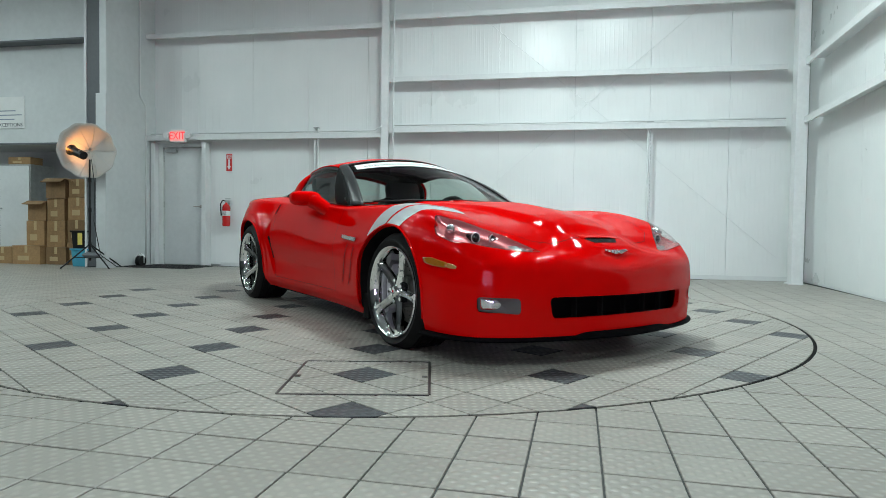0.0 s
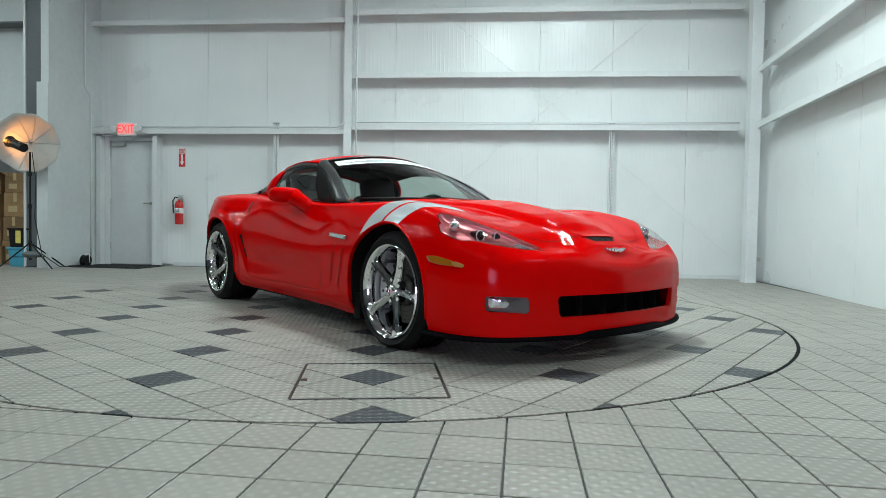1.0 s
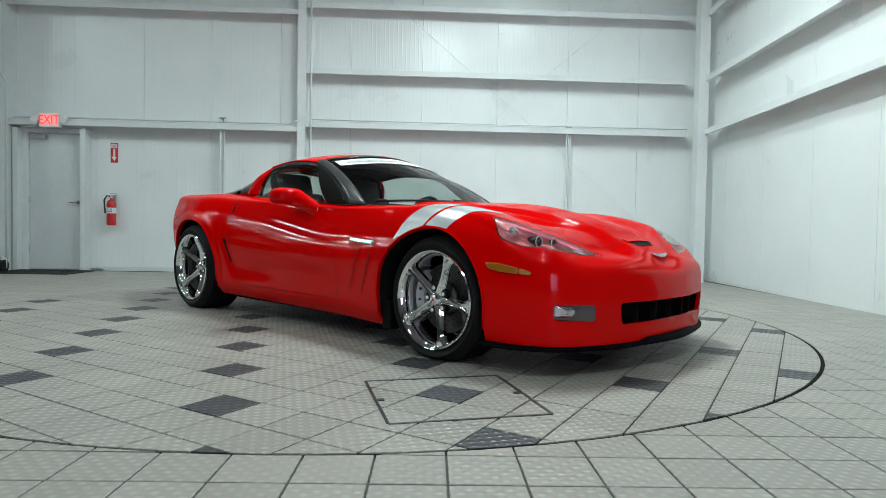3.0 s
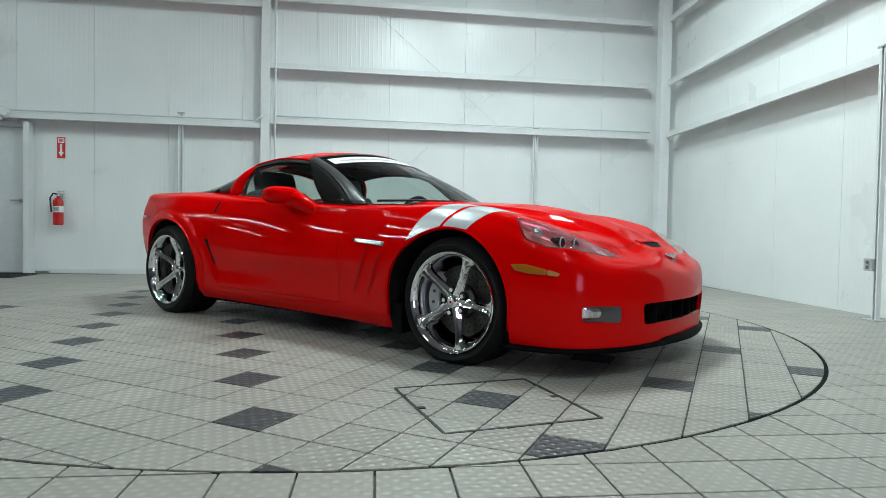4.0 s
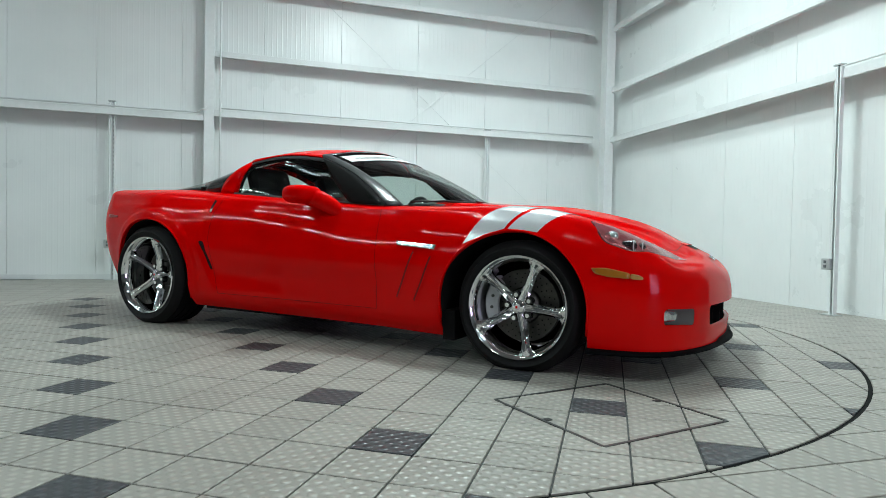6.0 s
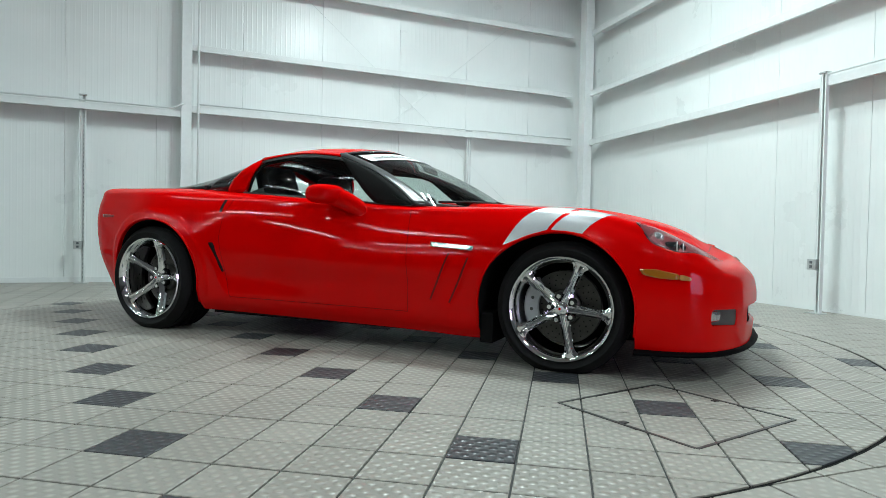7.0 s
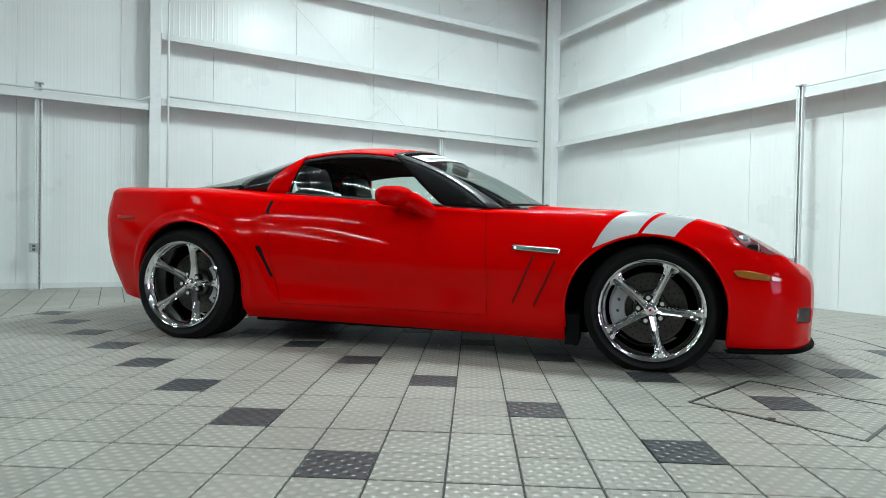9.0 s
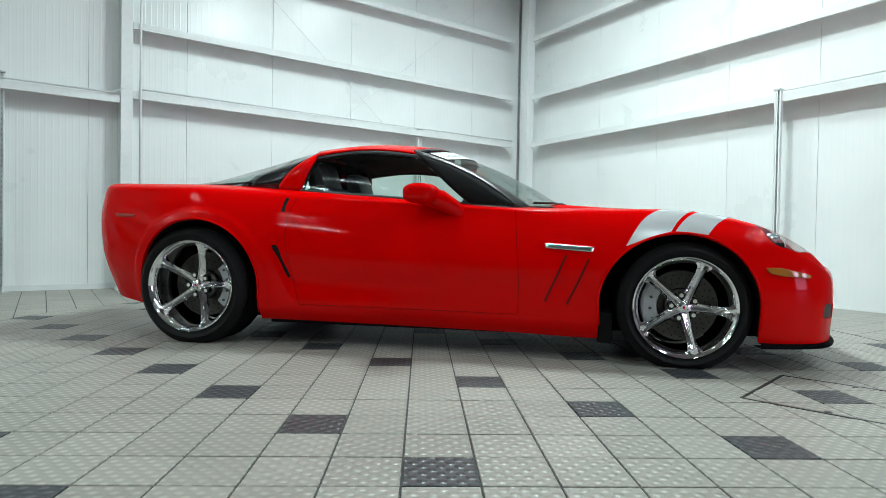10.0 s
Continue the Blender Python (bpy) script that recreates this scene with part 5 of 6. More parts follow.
for y0 in (-0.12, 0.42):
    vsx, fsx = tube([cowl(y0 / 0.725) + Vector((0.01, 0, 0.012)), screen((y0 - 0.28) / 0.725, 0.012) + Vector((0.006, 0, 0.012)), screen((y0 - 0.5) / 0.725, 0.02) + Vector((0.006, 0, 0.012))], 0.007, 8)
    part_mesh("wiper", vsx, fsx, BLACK, car, "black wiper arm", smooth=True)

# ---- fittings on the walls ----
RED = glossy("red_enamel", (0.55, 0.012, 0.012), 0.22, coat=0.6)
REDSIGN = noisy("red_sign_print", (0.6, 0.03, 0.03), 0.45, 0.05, 8.0)
EXITGLOW = emitter("exit_letter_glow", (1.0, 0.03, 0.04), 1.0)
EXITFACE = emitter("exit_face_glow", (1.0, 0.45, 0.42), 0.35)
BRASS = noisy("dull_lever_metal", (0.5, 0.48, 0.44), 0.3, 0.1, 12.0, metal=0.9)

door = tagged(new("door_1"), "pale grey closed steel exit door with lever handle", "door", kind="structure")
door.matrix_basis = pose(-5.945, WALL_Y, 0)
boxed("door_leaf", (-0.365, 0.365, -0.03, -0.002, 0.012, 1.93), DOORPAINT, door, bevel=0.003)
boxed("door_jamb", (-0.52, -0.372, -0.06, -0.002, 0.0, 2.0), TRIM, door, bevel=0.004)
boxed("door_jamb", (0.372, 0.47, -0.06, -0.002, 0.0, 2.0), TRIM, door, bevel=0.004)
boxed("door_head", (-0.372, 0.372, -0.06, -0.002, 1.94, 2.0), TRIM, door, bevel=0.004)
boxed("outer_post", (0.40, 0.47, -0.17, -0.061, 0.0, 2.0), TRIM, door, bevel=0.004)
boxed("outer_post", (-0.52, -0.45, -0.17, -0.061, 0.0, 2.0), TRIM, door, bevel=0.004)
bm = bmesh.new()
box(bm, -0.32, -0.12, -0.085, -0.03, 1.855, 1.905, bevel=0.008)
closer = part("door_closer", bm, GALV, door, "grey metal door closer", smooth=40)
bm = bmesh.new()
rod(bm, (-0.14, -0.07, 1.91), (0.05, -0.10, 1.955), 0.008, 8)
part("closer_arm", bm, GALV, closer)
bm = bmesh.new()
rod(bm, (0.31, -0.03, 0.97), (0.31, -0.045, 0.97), 0.028, 20)
rod(bm, (0.31, -0.04, 0.97), (0.31, -0.085, 0.97), 0.010, 12)
rod(bm, (0.31, -0.08, 0.97), (0.20, -0.08, 0.968), 0.009, 12)
part("door_handle", bm, BRASS, door, "metal lever handle", smooth=40)
for z in (0.25, 0.95, 1.7):
    bm = bmesh.new()
    rod(bm, (-0.368, -0.036, z), (-0.368, -0.036, z + 0.1), 0.008, 10)
    part("hinge", bm, GALV, door)

mat_ob = thing("door_mat", pose(-5.85, 8.86, 0.0), "flat black rubber door mat in front of the exit", "mat")
bm = bmesh.new()
box(bm, -0.52, 0.52, -0.33, 0.36, 0.0, 0.012, bevel=0.005)
part("mat_body", bm, RUBBER, mat_ob)
for i in range(14):
    boxed("rib", (-0.48, 0.48, -0.30 + i * 0.047, -0.28 + i * 0.047, 0.012, 0.016), RUBBER, mat_ob)

sign = thing("exit_sign", pose(-5.895, 9.13, 2.087), "lit red exit sign with twin emergency lamps", "exit sign")
bm = bmesh.new()
box(bm, -0.14, 0.14, -0.025, 0.03, -0.1, 0.1, bevel=0.012)
part("housing", bm, WHITE, sign, smooth=40)
boxed("sign_face", (-0.125, 0.125, -0.0285, -0.0255, -0.085, 0.085), EXITFACE, sign)
text_part("letters", "EXIT", 0.175, EXITGLOW, sign, Matrix.Translation((0, -0.031, -0.003)) @ Euler((radians(90), 0, 0)).to_matrix().to_4x4() @ Matrix.Diagonal((0.78, 1.0, 1, 1)))
for s in (-1, 1):
    bm = bmesh.new()
    rod(bm, (s * 0.13, 0, 0.02), (s * 0.19, -0.01, 0.02), 0.014, 12)
    rod(bm, (s * 0.19, 0.02, 0.02), (s * 0.19, -0.05, 0.005), 0.042, 20, 0.05)
    part("lamp_head", bm, WHITE, sign, smooth=40)
vs, fs = tube([(-0.14, 0.02, 0.0), (-0.22, 0.03, -0.08), (-0.30, 0.05, -0.09), (-0.42, 0.06, -0.09)], 0.006, 8)
part_mesh("cable", vs, fs, WHITE, sign, smooth=True)

ext = thing("fire_extinguisher", pose(-5.142, 9.29, 0.65), "red fire extinguisher hung on a wall bracket", "fire extinguisher")
vs, fs = revolve([(0.001, 0.0), (0.05, 0.0), (0.06, 0.008), (0.062, 0.02), (0.062, 0.30), (0.056, 0.33), (0.038, 0.355), (0.02, 0.365), (0.02, 0.385), (0.001, 0.385)], 36)
vs = [(a, c, b) for a, b, c in vs]
part_mesh("cylinder", vs, [f[::-1] for f in fs], RED, ext, "red steel cylinder", smooth=True)
vs, fs = revolve([(0.0626, 0.17), (0.0632, 0.171), (0.0632, 0.249), (0.0626, 0.25)], 36)
part_mesh("label_band", [(a, c, b) for a, b, c in vs], [f[::-1] for f in fs], WHITE, ext, "white instruction label", smooth=True)
bm = bmesh.new()
rod(bm, (0, 0, 0.38), (0, 0, 0.42), 0.016, 14)
box(bm, -0.015, 0.085, -0.01, 0.01, 0.42, 0.432, bevel=0.003)
box(bm, -0.015, 0.075, -0.01, 0.01, 0.444, 0.456, bevel=0.003)
part("valve", bm, GALV, ext, "metal valve with squeeze lever", smooth=40)
vs, fs = tube([(-0.01, 0, 0.41), (-0.06, -0.01, 0.42), (-0.09, -0.02, 0.36), (-0.085, -0.02, 0.26), (-0.075, -0.02, 0.17)], 0.011, 10)
part_mesh("hose", vs, fs, RUBBER, ext, "black hose", smooth=True)
boxed("bracket", (-0.03, 0.03, 0.06, 0.10, 0.28, 0.42), GALV, ext)
for zz in (0.19, 0.20, 0.215, 0.23):
    boxed("label_line", (-0.035, 0.035, -0.0645, -0.0625, zz, zz + 0.006), CHARCOAL, ext)

fs_ob = thing("extinguisher_sign", pose(-5.153, WALL_Y - 0.006, 1.69), "red and white fire extinguisher arrow sign", "sign")
boxed("plate", (-0.05, 0.05, -0.003, 0.003, -0.14, 0.14), REDSIGN, fs_ob)
boxed("white_panel", (-0.04, 0.04, -0.0045, -0.003, 0.065, 0.125), WHITE, fs_ob)
bm = bmesh.new()
arrow = [(-0.014, 0.05), (0.014, 0.05), (0.014, -0.06), (0.034, -0.06), (0.0, -0.12), (-0.034, -0.06), (-0.014, -0.06)]
f = bm.faces.new([bm.verts.new((x, -0.0045, z)) for x, z in arrow])
q = bmesh.ops.extrude_face_region(bm, geom=[f])
bmesh.ops.translate(bm, verts=[v for v in q["geom"] if isinstance(v, bmesh.types.BMVert)], vec=(0, 0.0015, 0))
part("arrow", bm, WHITE, fs_ob)
for k, zz in enumerate((0.075, 0.09, 0.105)):
    boxed("lettering", (-0.03, 0.03, -0.0055, -0.0045, zz, zz + 0.009), REDSIGN, fs_ob)

# ---- the end of the wall and the neighbouring bay ----
structure("wall_end", (-6.616, -6.499, 8.28, WALL_Y + 0.02, 2.6, CEIL), PLASTER, "pale painted end of the partition wall")
structure("wall_end", (-6.657, -6.489, 8.25, WALL_Y + 0.02, 0.0, 2.6), PLASTER, "pale painted end of the partition wall")
structure("trim", (-6.93, -6.662, 8.40, 8.62, 0.0, CEIL), CHARCOAL, "tall charcoal door guide beside the wall end")
structure("trim", (-6.966, -6.933, 8.38, 8.5, 0.0, CEIL), TRIM, "thin white edge of the tall door guide")
structure("wall_bay", (LEFT_X, -6.657, 9.9, 10.1, 0.0, 2.1), PLASTER, "pale wall of the recess behind the boxes")
structure("soffit", (LEFT_X, -6.93, 8.95, 9.9, 1.965, 3.575), PLASTER, "pale panelled wall over the storage recess")
structure("soffit", (LEFT_X, -6.93, 8.75, 9.9, 3.60, CEIL), PLASTER, "pale upper wall over the storage recess")
structure("trim", (LEFT_X, -6.971, 8.93, 8.95, 1.955, 1.985), CHARCOAL, "dark edge strip under the wall panel")
# Charcoal strip drawn for the shadow line under the projecting upper wall.
structure("trim", (LEFT_X, -6.971, 8.72, 8.95, 3.575, 3.60), CHARCOAL, "dark strip for the shadow line across the upper wall")
conduit([(-6.479, 9.0, CEIL - 0.02), (-6.479, 9.0, 2.72), (-6.479, 9.13, 2.58), (-6.479, 9.13, 0.04)], 0.013)

BLUEGREY = noisy("faded_blue_print", (0.25, 0.28, 0.36), 0.5)
board = thing("wall_sign", pose(-8.878, 8.94, 2.49), "white printed notice board with dark lettering", "sign")
boxed("board", (-0.29, 0.29, -0.004, 0.006, -0.26, 0.26), WHITE, board)
for k, (a, b, zz) in enumerate(((-0.25, 0.12, 0.03), (-0.25, 0.24, -0.04), (-0.25, 0.10, -0.11))):
    boxed("lettering", (a, b, -0.0055, -0.004, zz - 0.009, zz + 0.007), BLUEGREY, board)
text_part("words", "EXCEPTIONS", 0.088, CHARCOAL, board, Matrix.Translation((0.0, -0.005, -0.205)) @ Euler((radians(90), 0, 0)).to_matrix().to_4x4())


def carton(x0, x1, y0, y1, z0, z1, opened=False, turn=0.0):
    c = thing("cardboard_box", pose((x0 + x1) / 2, (y0 + y1) / 2, z0, 0, 0, turn), "brown cardboard box, open at the top" if opened else "taped brown cardboard carton in a stack", "box", "cardboard boxes")
    w, d, h = (x1 - x0) / 2 - 0.004, (y1 - y0) / 2, z1 - z0 - 0.003
    if not opened:
        boxed("body", (-w, w, -d, d, 0, h), CARDBOARD, c, bevel=0.006)
        boxed("tape", (-0.025, 0.025, -d - 0.0015, d + 0.0015, h * 0.62, h + 0.0015), TAPE, c)
        boxed("printed_mark", (-w * 0.6, w * 0.2, -d - 0.001, -d, h * 0.2, h * 0.45), TAPE, c)
        return c
    bm = bmesh.new()
    t = 0.006
    for dims in ((-w, w, -d, -d + t, 0, h), (-w, w, d - t, d, 0, h), (-w, -w + t, -d + t, d - t, 0, h), (w - t, w, -d + t, d - t, 0, h), (-w + t, w - t, -d + t, d - t, 0, t)):
        box(bm, *dims)
    part("body", bm, CARDBOARD, c)
    for s in (-1, 1):
        boxed("flap", (s * w, s * (w + 0.13), -d, d, 0, 0.006), CARDBOARD, c).matrix_basis = Matrix.Translation((s * w, 0, h)) @ Euler((0, s * radians(25), 0)).to_matrix().to_4x4() @ Matrix.Translation((-s * w, 0, 0))
    boxed("flap", (-w, w, -d - 0.12, -d, 0, 0.006), CARDBOARD, c).matrix_basis = Matrix.Translation((0, -d, h)) @ Euler((radians(30), 0, 0)).to_matrix().to_4x4() @ Matrix.Translation((0, d, 0))
    return c


carton(-8.888, -8.523, 8.62, 8.95, 0.0, 0.27)
carton(-8.503, -7.975, 8.60, 8.95, 0.0, 0.30)
carton(-7.955, -7.57, 8.68, 9.05, 0.0, 0.28)
carton(-8.351, -8.006, 8.72, 9.1, 0.30, 0.70)
carton(-8.351, -8.026, 8.75, 9.1, 0.70, 1.02, opened=True, turn=4)
carton(-7.986, -7.641, 8.74, 9.1, 0.28, 0.70)
carton(-7.996, -7.651, 8.76, 9.1, 0.70, 1.06, turn=-3)
carton(-7.996, -7.63, 8.74, 9.1, 1.06, 1.38, opened=True)
carton(-7.62, -7.306, 8.74, 9.1, 0.0, 0.36)
carton(-7.62, -7.275, 8.76, 9.1, 0.36, 0.72)
carton(-7.61, -7.265, 8.76, 9.1, 0.72, 1.08, turn=5)
carton(-7.61, -7.275, 8.78, 9.1, 1.08, 1.38)

cab = thing("metal_cabinet", pose(-8.817, 9.2, 0), "grey steel storage cabinet with closed door", "cabinet")
boxed("body", (-0.30, 0.30, -0.22, 0.25, 0.0, 1.64), GALV, cab, bevel=0.006)
boxed("door_panel", (-0.285, 0.285, -0.24, -0.221, 0.05, 1.61), DOORPAINT, cab, bevel=0.004)
bm = bmesh.new()
rod(bm, (-0.25, -0.24, 0.9), (-0.25, -0.265, 0.9), 0.012, 12)
part("knob", bm, GALV, cab)
carton(-9.03, -8.584, 9.05, 9.3, 1.64, 1.77)
shelf = thing("steel_shelf", pose(-9.487, 9.25, 0), "open dark steel shelf with stacked goods", "shelf")
for sx in (-0.3, 0.3):
    for sy in (-0.18, 0.18):
        boxed("upright", (sx - 0.015, sx + 0.015, sy - 0.015, sy + 0.015, 0, 1.6), CHARCOAL, shelf)
for zz in (0.15, 0.6, 1.05, 1.55):
    boxed("shelf_board", (-0.3, 0.3, -0.18, 0.18, zz, zz + 0.02), CHARCOAL, shelf)

BLUE = noisy("blue_plastic_bin", (0.06, 0.34, 0.48), 0.4, 0.08, 7.0)
YELLOW = noisy("yellow_label_paper", (0.75, 0.62, 0.15), 0.5, 0.1, 7.0)


def tote(name, x, y, z, w, d, h, material, label):
    t = thing(name, pose(x, y, z), label, "bin")
    bm = bmesh.new()
    vs = box(bm, -w / 2, w / 2, -d / 2, d / 2, 0, h, bevel=0.012)
    for v in bm.verts:
        k = 0.9 + 0.1 * v.co.z / h
        v.co.x *= k
        v.co.y *= k
    part("tub", bm, material, t, smooth=40)
    boxed("rim_lip", (-w / 2 - 0.012, w / 2 + 0.012, -d / 2 - 0.012, d / 2 + 0.012, h - 0.02, h + 0.006), material, t, bevel=0.005)
    return t


tote("blue_bin", -7.062, 8.55, 0.0, 0.34, 0.3, 0.27, BLUE, "blue plastic storage bin under a black tote")
tt = tote("black_tote", -7.062, 8.55, 0.277, 0.33, 0.3, 0.27, BLACK, "black plastic tote with a yellow label")
boxed("label_sheet", (-0.05, 0.03, -0.149, -0.146, 0.06, 0.24), YELLOW, tt, "yellow paper label")

# ---- photo lamp with umbrella on a tripod stand ----
stand = thing("photo_light_stand", pose(-6.617, 8.08, 0), "black tripod light stand with studio flash head", "light stand")
bm = bmesh.new()
rod(bm, (0, 0, 0.12), (0, 0, 0.85), 0.016, 12)
rod(bm, (0, 0, 0.85), (0, 0, 1.6), 0.012, 12)
part("pole", bm, BLACK, stand, smooth=40)
for ax_, ay_ in ((-0.24, -0.29), (0.36, -0.05), (0.20, 0.40)):
    bm = bmesh.new()
    rod(bm, (0, 0, 0.36), (ax_, ay_, 0.012), 0.010, 10)
    part("leg", bm, BLACK, stand)
    bm = bmesh.new()
    rod(bm, (0, 0, 0.16), (ax_ * 0.55, ay_ * 0.55, 0.168), 0.006, 8)
    part("leg_stay", bm, BLACK, stand)
bm = bmesh.new()
bmesh.ops.create_uvsphere(bm, u_segments=20, v_segments=12, radius=1, matrix=Matrix.Translation((0.02, 0.0, 0.2)) @ Matrix.Diagonal((0.14, 0.08, 0.045, 1)))
part("weight_bag", bm, CHARCOAL, stand, "dark grey weight bag", smooth=60)
for zz in (0.36, 0.86, 1.3):
    bm = bmesh.new()
    rod(bm, (0, 0, zz - 0.03), (0, 0, zz + 0.03), 0.023, 12)
    part("clamp_collar", bm, BLACK, stand)
HEAD = Matrix.Translation((-0.01, -0.22, 1.67)) @ Euler((radians(18), 0, radians(72))).to_matrix().to_4x4()
bm = bmesh.new()
rod(bm, HEAD @ Vector((0, -0.16, 0)), HEAD @ Vector((0, 0.09, 0)), 0.058, 20)
rod(bm, HEAD @ Vector((0, 0.09, 0)), HEAD @ Vector((0, 0.15, 0)), 0.062, 20, 0.08)
part("flash_head", bm, BLACK, stand, "black cylindrical flash head", smooth=40)
WARM = emitter("warm_bulb", (1.0, 0.5, 0.15), 1.2)
bm = bmesh.new()
bmesh.ops.create_uvsphere(bm, u_segments=16, v_segments=10, radius=0.03, matrix=HEAD @ Matrix.Translation((0, 0.16, 0)))
part("bulb", bm, WARM, stand, "warm modelling bulb", smooth=60)
vs, fs = tube([(0.03, 0, 1.6), (0.06, 0.03, 1.2), (0.05, 0.02, 0.7), (0.09, 0.1, 0.2), (0.2, 0.3, 0.02), (0.4, 0.45, 0.012)], 0.006, 8)
part_mesh("power_cable", vs, fs, RUBBER, stand, smooth=True)

UMB = noisy("white_umbrella_cloth", (0.5, 0.49, 0.46), 0.6, 0.05, 6.0)
umb = thing("photo_umbrella", pose(-6.617, 8.02, 1.72) @ Euler((radians(8), 0, radians(22))).to_matrix().to_4x4(), "white reflecting photo umbrella glowing orange inside", "umbrella")
NR = 10


def canopy_pt(a, r):
    """Cloth between the ribs, sagging inwards; the hollow side looks to -y."""
    sag = 1 - 0.045 * (0.5 - 0.5 * math.cos(NR * a)) * r
    rr = 0.405 * r * sag
    return (rr * math.cos(a), 0.15 - 0.15 * r * r, rr * math.sin(a))


vs, fs = [], []
NA, NRAD = 60, 10
for i in range(NA):
    for j in range(NRAD + 1):
        vs.append(canopy_pt(2 * math.pi * i / NA, max(0.02, j / NRAD)))
for i in range(NA):
    for j in range(NRAD):
        fs.append((i * (NRAD + 1) + j, i * (NRAD + 1) + j + 1, ((i + 1) % NA) * (NRAD + 1) + j + 1, ((i + 1) % NA) * (NRAD + 1) + j))
ob = part_mesh("canopy", vs, fs, UMB, umb, smooth=True)
sol = ob.modifiers.new("thickness", "SOLIDIFY")
sol.thickness = 0.002
for i in range(NR):
    a = 2 * math.pi * i / NR
    pts = [Vector(canopy_pt(a, r)) + Vector((0, -0.006, 0)) for r in (0.02, 0.25, 0.5, 0.75, 1.0)]
    vs, fs = tube(pts, 0.003, 6)
    part_mesh("rib", vs, fs, GALV, umb, smooth=True)
bm = bmesh.new()
rod(bm, (0, 0.20, 0), (0, -0.30, 0), 0.005, 8)
part("shaft", bm, GALV, umb)
glow = bpy.data.lights.new("modelling_light", "SPOT")
glow.energy, glow.color, glow.spot_size, glow.spot_blend, glow.shadow_soft_size = 16, (1.0, 0.36, 0.06), radians(120), 0.9, 0.04
ob = new("modelling_light", glow)
ob.matrix_basis = look((-6.820, 7.80, 1.73), (-6.658, 8.15, 1.75))

reel = thing("cable_reel", pose(-6.312, 8.78, 0.0), "small black cable reel with white handle on the floor", "cable reel")
bm = bmesh.new()
rod(bm, (-0.03, 0, 0.085), (0.03, 0, 0.085), 0.075, 24)
part("drum", bm, BLACK, reel, smooth=40)
for s in (-1, 1):
    bm = bmesh.new()
    rod(bm, (s * 0.03, 0, 0.085), (s * 0.038, 0, 0.085), 0.085, 24)
    part("flange", bm, BLACK, reel, smooth=40)
vs, fs = tube([(-0.06, 0, 0.06), (-0.06, 0, 0.17), (0, 0, 0.21), (0.06, 0, 0.17), (0.06, 0, 0.06)], 0.008, 8)
part_mesh("handle", vs, fs, WHITE, reel, smooth=True)
vs, fs = tube([(-0.03, -0.05, 0.02), (-0.2, -0.15, 0.008), (-0.4, -0.2, 0.008), (-0.55, -0.5, 0.008)], 0.006, 8)
part_mesh("cable", vs, fs, RUBBER, reel, smooth=True)

# ---- access hatch in the turntable ----
HATCHSTEEL = noisy("dark_worn_steel", (0.09, 0.09, 0.09), 0.4, 0.25, 20.0, metal=0.8)
hatch = thing("floor_hatch", pose(-0.701, 2.799, 0, 0, 0, 11.8), "square access hatch with a thin dark steel frame in the tiles", "hatch")
hs = 0.298
for dims in ((-hs, hs, -hs - 0.006, -hs + 0.006, -0.006, 0.0025), (-hs, hs, hs - 0.006, hs + 0.006, -0.006, 0.0025), (-hs - 0.006, -hs + 0.006, -hs + 0.006, hs - 0.006, -0.006, 0.0025), (hs - 0.006, hs + 0.006, -hs + 0.006, hs - 0.006, -0.006, 0.0025)):
    boxed("frame_bar", dims, HATCHSTEEL, hatch)
for s in (-1, 1):
    boxed("lift_tab", (s * 0.265, s * 0.29, -0.012, 0.012, -0.004, 0.003), HATCHSTEEL, hatch)

# ---- floor: grout bed, turntable and tiles ----
TT_C, TT_R = Vector((-1.179, 5.148)), 2.974
PITCH, TILE_W, TILE_H = 0.2049, 0.1985, 0.008
TT_ANGLE = -33.16
TT_ORIGIN = Vector((-2.5221, 3.0574))


def arc_points(c, r, a, b, ccw):
    """Points of a circle strictly between the points a and b of it."""
    t0 = math.atan2(a.y - c.y, a.x - c.x)
    t1 = math.atan2(b.y - c.y, b.x - c.x)
    d = (t1 - t0 + math.pi) % (2 * math.pi) - math.pi
    n = max(2, int(abs(d) * r / 0.03))
    return [c + r * Vector((math.cos(t0 + d * i / n), math.sin(t0 + d * i / n))) for i in range(1, n)]


def clip_circle(poly, c, r, keep_inside):
    """The part of a small polygon inside or outside a circle."""
    sign = 1 if keep_inside else -1
    val = [sign * (r - (p - c).length) for p in poly]
    if min(val) >= 0:
        return poly
    if max(val) <= 0:
        return None
    out, leave = [], None
    n = len(poly)
    crossings = []
    for i in range(n):
        p, q, vp, vq = poly[i], poly[(i + 1) % n], val[i], val[(i + 1) % n]
        if vp >= 0:
            out.append(("p", p))
        if (vp >= 0) != (vq >= 0):
            lo, hi = 0.0, 1.0
            for _ in range(24):
                m = (lo + hi) / 2
                v = sign * (r - (p.lerp(q, m) - c).length)
                if (v >= 0) == (vp >= 0):
                    lo = m
                else:
                    hi = m
            out.append(("out" if vp >= 0 else "in", p.lerp(q, hi)))
    pts = []
    for i, (k, p) in enumerate(out):
        pts.append(p)
        if k == "out":
            k2, p2 = out[(i + 1) % len(out)]
            if k2 == "in":
                pts.extend(arc_points(c, r, p, p2, True))
    return pts if len(pts) >= 3 else None


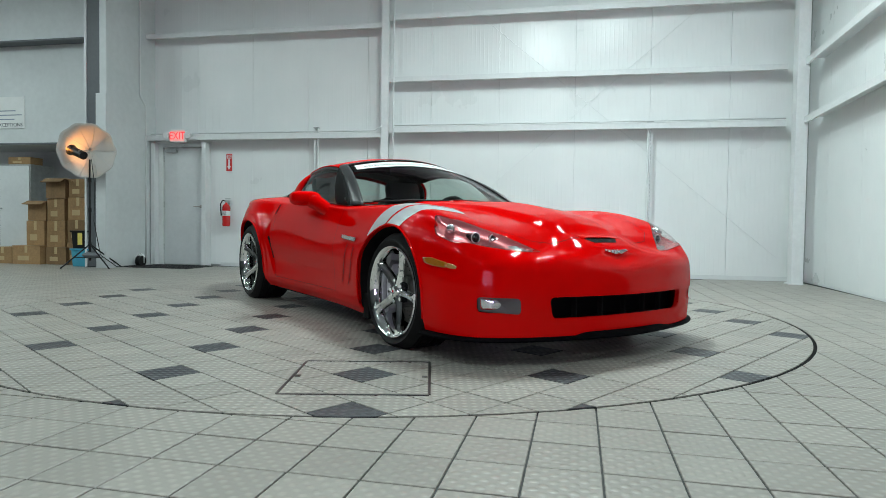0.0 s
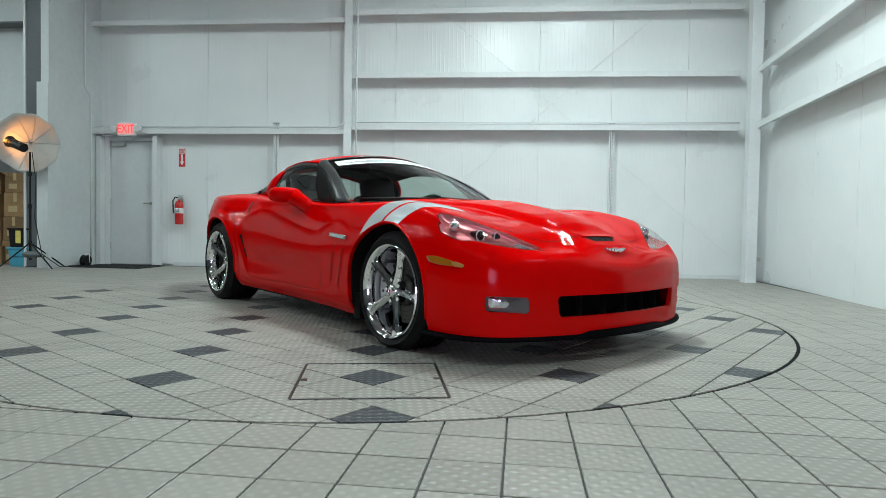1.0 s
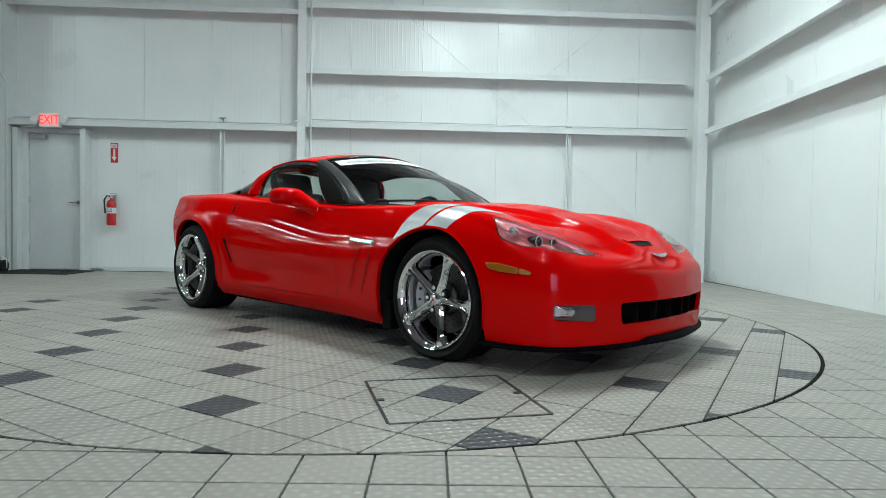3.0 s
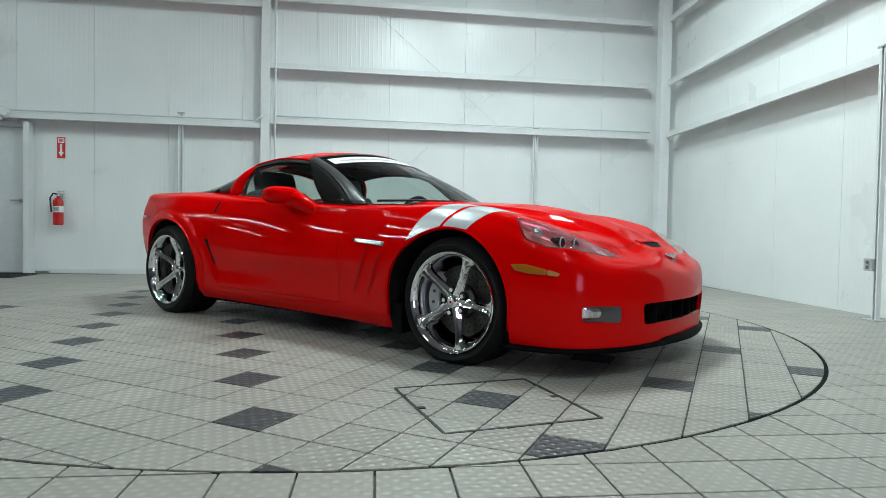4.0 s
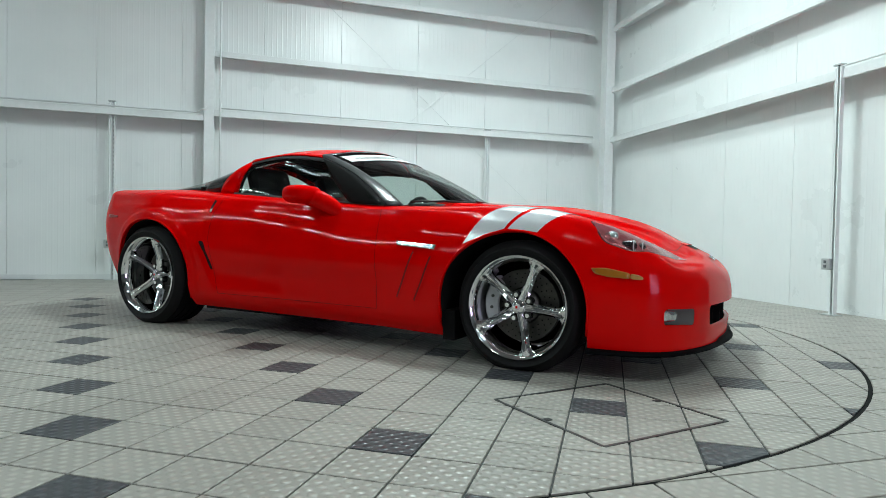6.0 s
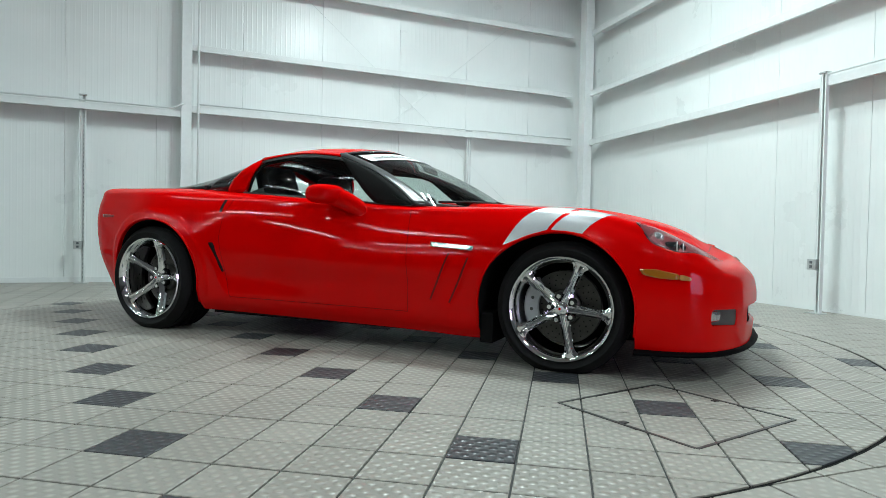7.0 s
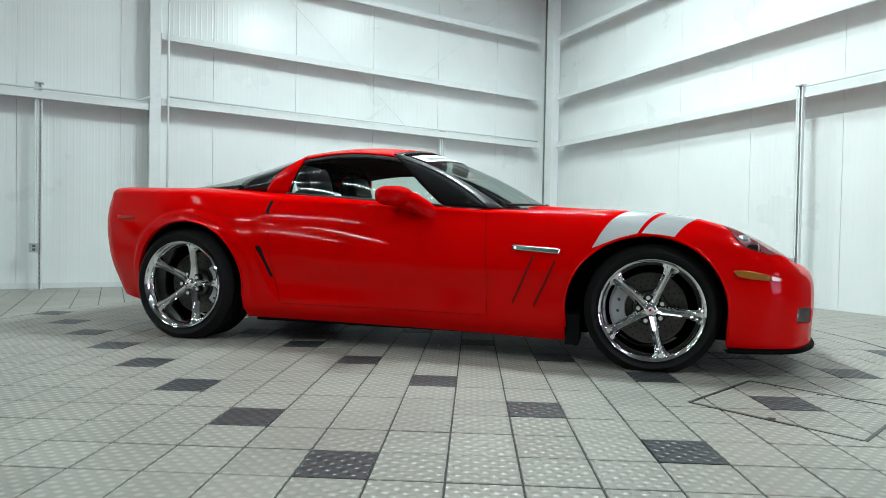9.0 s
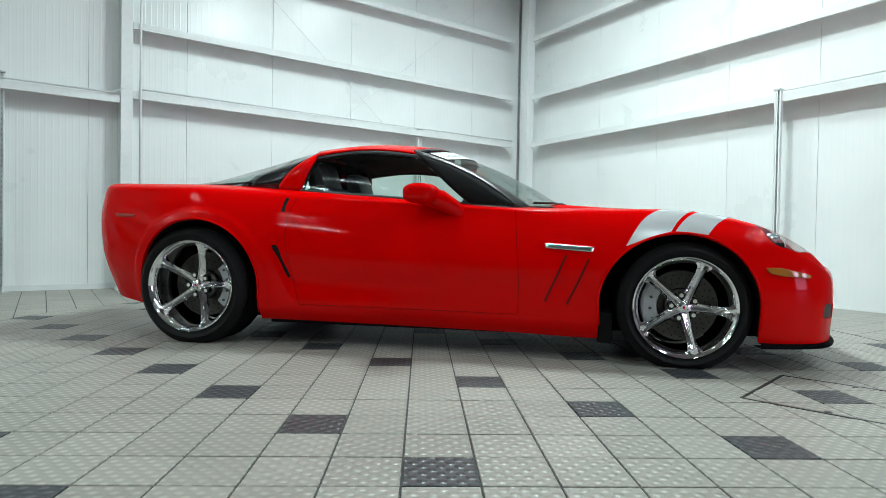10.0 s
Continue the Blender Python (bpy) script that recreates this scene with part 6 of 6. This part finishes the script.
def tile_data(poly, origin, ax, ay):
    """Verts, faces and uvs of one tile with a small arris, its top at z 0."""
    n = len(poly)
    mid = sum(poly, Vector((0, 0))) / n
    inner = [p + (mid - p).normalized() * min(0.003, (mid - p).length * 0.3) for p in poly]
    vs = [(p.x, p.y, -TILE_H) for p in poly] + [(p.x, p.y, -0.0015) for p in poly] + [(p.x, p.y, 0.0) for p in inner]
    fs = [(i, (i + 1) % n, n + (i + 1) % n, n + i) for i in range(n)]
    fs += [(n + i, n + (i + 1) % n, 2 * n + (i + 1) % n, 2 * n + i) for i in range(n)]
    fs.append(tuple(range(2 * n, 3 * n)))
    uvs = [((Vector(v[:2]) - origin).dot(ax), (Vector(v[:2]) - origin).dot(ay)) for v in vs]
    return vs, fs, uvs


def tile_mesh(name, chunks):
    vs, fs, uvs = [], [], []
    for v, f, u in chunks:
        b = len(vs)
        vs += v
        uvs += u
        fs += [tuple(i + b for i in face) for face in f]
    me = mesh_from(name, vs, fs)
    layer = me.uv_layers.new(name="UVMap")
    idx = np.zeros(len(me.loops), dtype=np.int32)
    me.loops.foreach_get("vertex_index", idx)
    layer.data.foreach_set("uv", np.array(uvs, dtype=np.float32)[idx].ravel())
    return me


floor = structure("floor", (LEFT_X, WALL_X + 0.02, FRONT_Y, 10.2, -0.3, -0.006), GROUT, "pale grey quarry tile floor with dark joints")
turntable = tagged(new("turntable"), "round tiled vehicle turntable set flush in the floor", "turntable")
turntable.matrix_basis = pose(TT_C.x, TT_C.y, 0)
turntable["kind"] = "structure"


def lay(parent, origin, angle, keep, dark, nearest, name, shift, pale=TILE):
    ax = Vector((math.cos(radians(angle)), math.sin(radians(angle))))
    ay = Vector((-ax.y, ax.x))
    whole = {}
    count = 0
    rest, rest_dark = [], []
    half = TILE_W / 2
    for i in range(-70, 71):
        for j in range(-70, 71):
            c = origin + PITCH * (i * ax + j * ay)
            if not keep(c):
                continue
            quad = [c + a * half * ax + b * half * ay for a, b in ((-1, -1), (1, -1), (1, 1), (-1, 1))]
            poly = shift(quad)
            if poly is None:
                continue
            is_dark = dark(i, j)
            mat = TILE_DARK if is_dark else pale
            if count < 300 and nearest(c) and poly is quad:
                if is_dark not in whole:
                    sq = [a * half * ax + b * half * ay for a, b in ((-1, -1), (1, -1), (1, 1), (-1, 1))]
                    whole[is_dark] = tile_mesh("tile", [tile_data(sq, Vector((0, 0)) - half * (ax + ay), ax, ay)])
                    whole[is_dark].materials.append(mat)
                ob = new("tile", whole[is_dark])
                ob.parent = parent
                base = parent.matrix_basis.translation
                ob.location = (c.x - base.x, c.y - base.y, 0.0006 * math.sin(i * 7.1 + j * 3.7))
                ob.rotation_euler = (0.0012 * math.sin(i * 3.3 + j), 0.0012 * math.cos(i + j * 2.9), 0)
                count += 1
            else:
                corner = c - half * (ax + ay)
                (rest_dark if is_dark else rest).append(tile_data(poly, corner, ax, ay))
    for chunks, mat, label in ((rest, pale, "pale grey tiles"), (rest_dark, TILE_DARK, "charcoal tiles")):
        if chunks:
            ob = attach(new(name, tile_mesh(name, chunks)), mat, parent, label)
            base = parent.matrix_basis.translation
            ob.location = (-base.x, -base.y, 0)
            ob["kind"] = "stuff"


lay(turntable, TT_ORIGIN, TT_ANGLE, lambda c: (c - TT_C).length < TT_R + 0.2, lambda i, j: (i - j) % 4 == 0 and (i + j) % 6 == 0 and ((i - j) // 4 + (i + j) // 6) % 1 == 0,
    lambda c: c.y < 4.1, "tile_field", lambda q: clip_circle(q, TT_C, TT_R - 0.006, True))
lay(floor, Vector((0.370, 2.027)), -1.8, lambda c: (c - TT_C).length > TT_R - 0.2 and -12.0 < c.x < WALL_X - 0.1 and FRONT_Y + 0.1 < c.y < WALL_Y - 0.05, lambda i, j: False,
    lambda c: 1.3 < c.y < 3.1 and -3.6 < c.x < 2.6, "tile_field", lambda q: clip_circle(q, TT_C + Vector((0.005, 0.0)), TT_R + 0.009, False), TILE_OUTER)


# dark gap round the turntable
vs, fs = [], []
for i in range(240):
    a = 2 * math.pi * i / 240
    for rad in (TT_R - 0.02, TT_R + 0.03):
        vs.append((rad * math.cos(a), rad * math.sin(a), -0.0052))
fs = [(2 * i, 2 * i + 1, (2 * i + 3) % 480, (2 * i + 2) % 480) for i in range(240)]
part_mesh("rim_gap", vs, fs, MATTEBLACK, turntable, "narrow dark gap round the turntable")
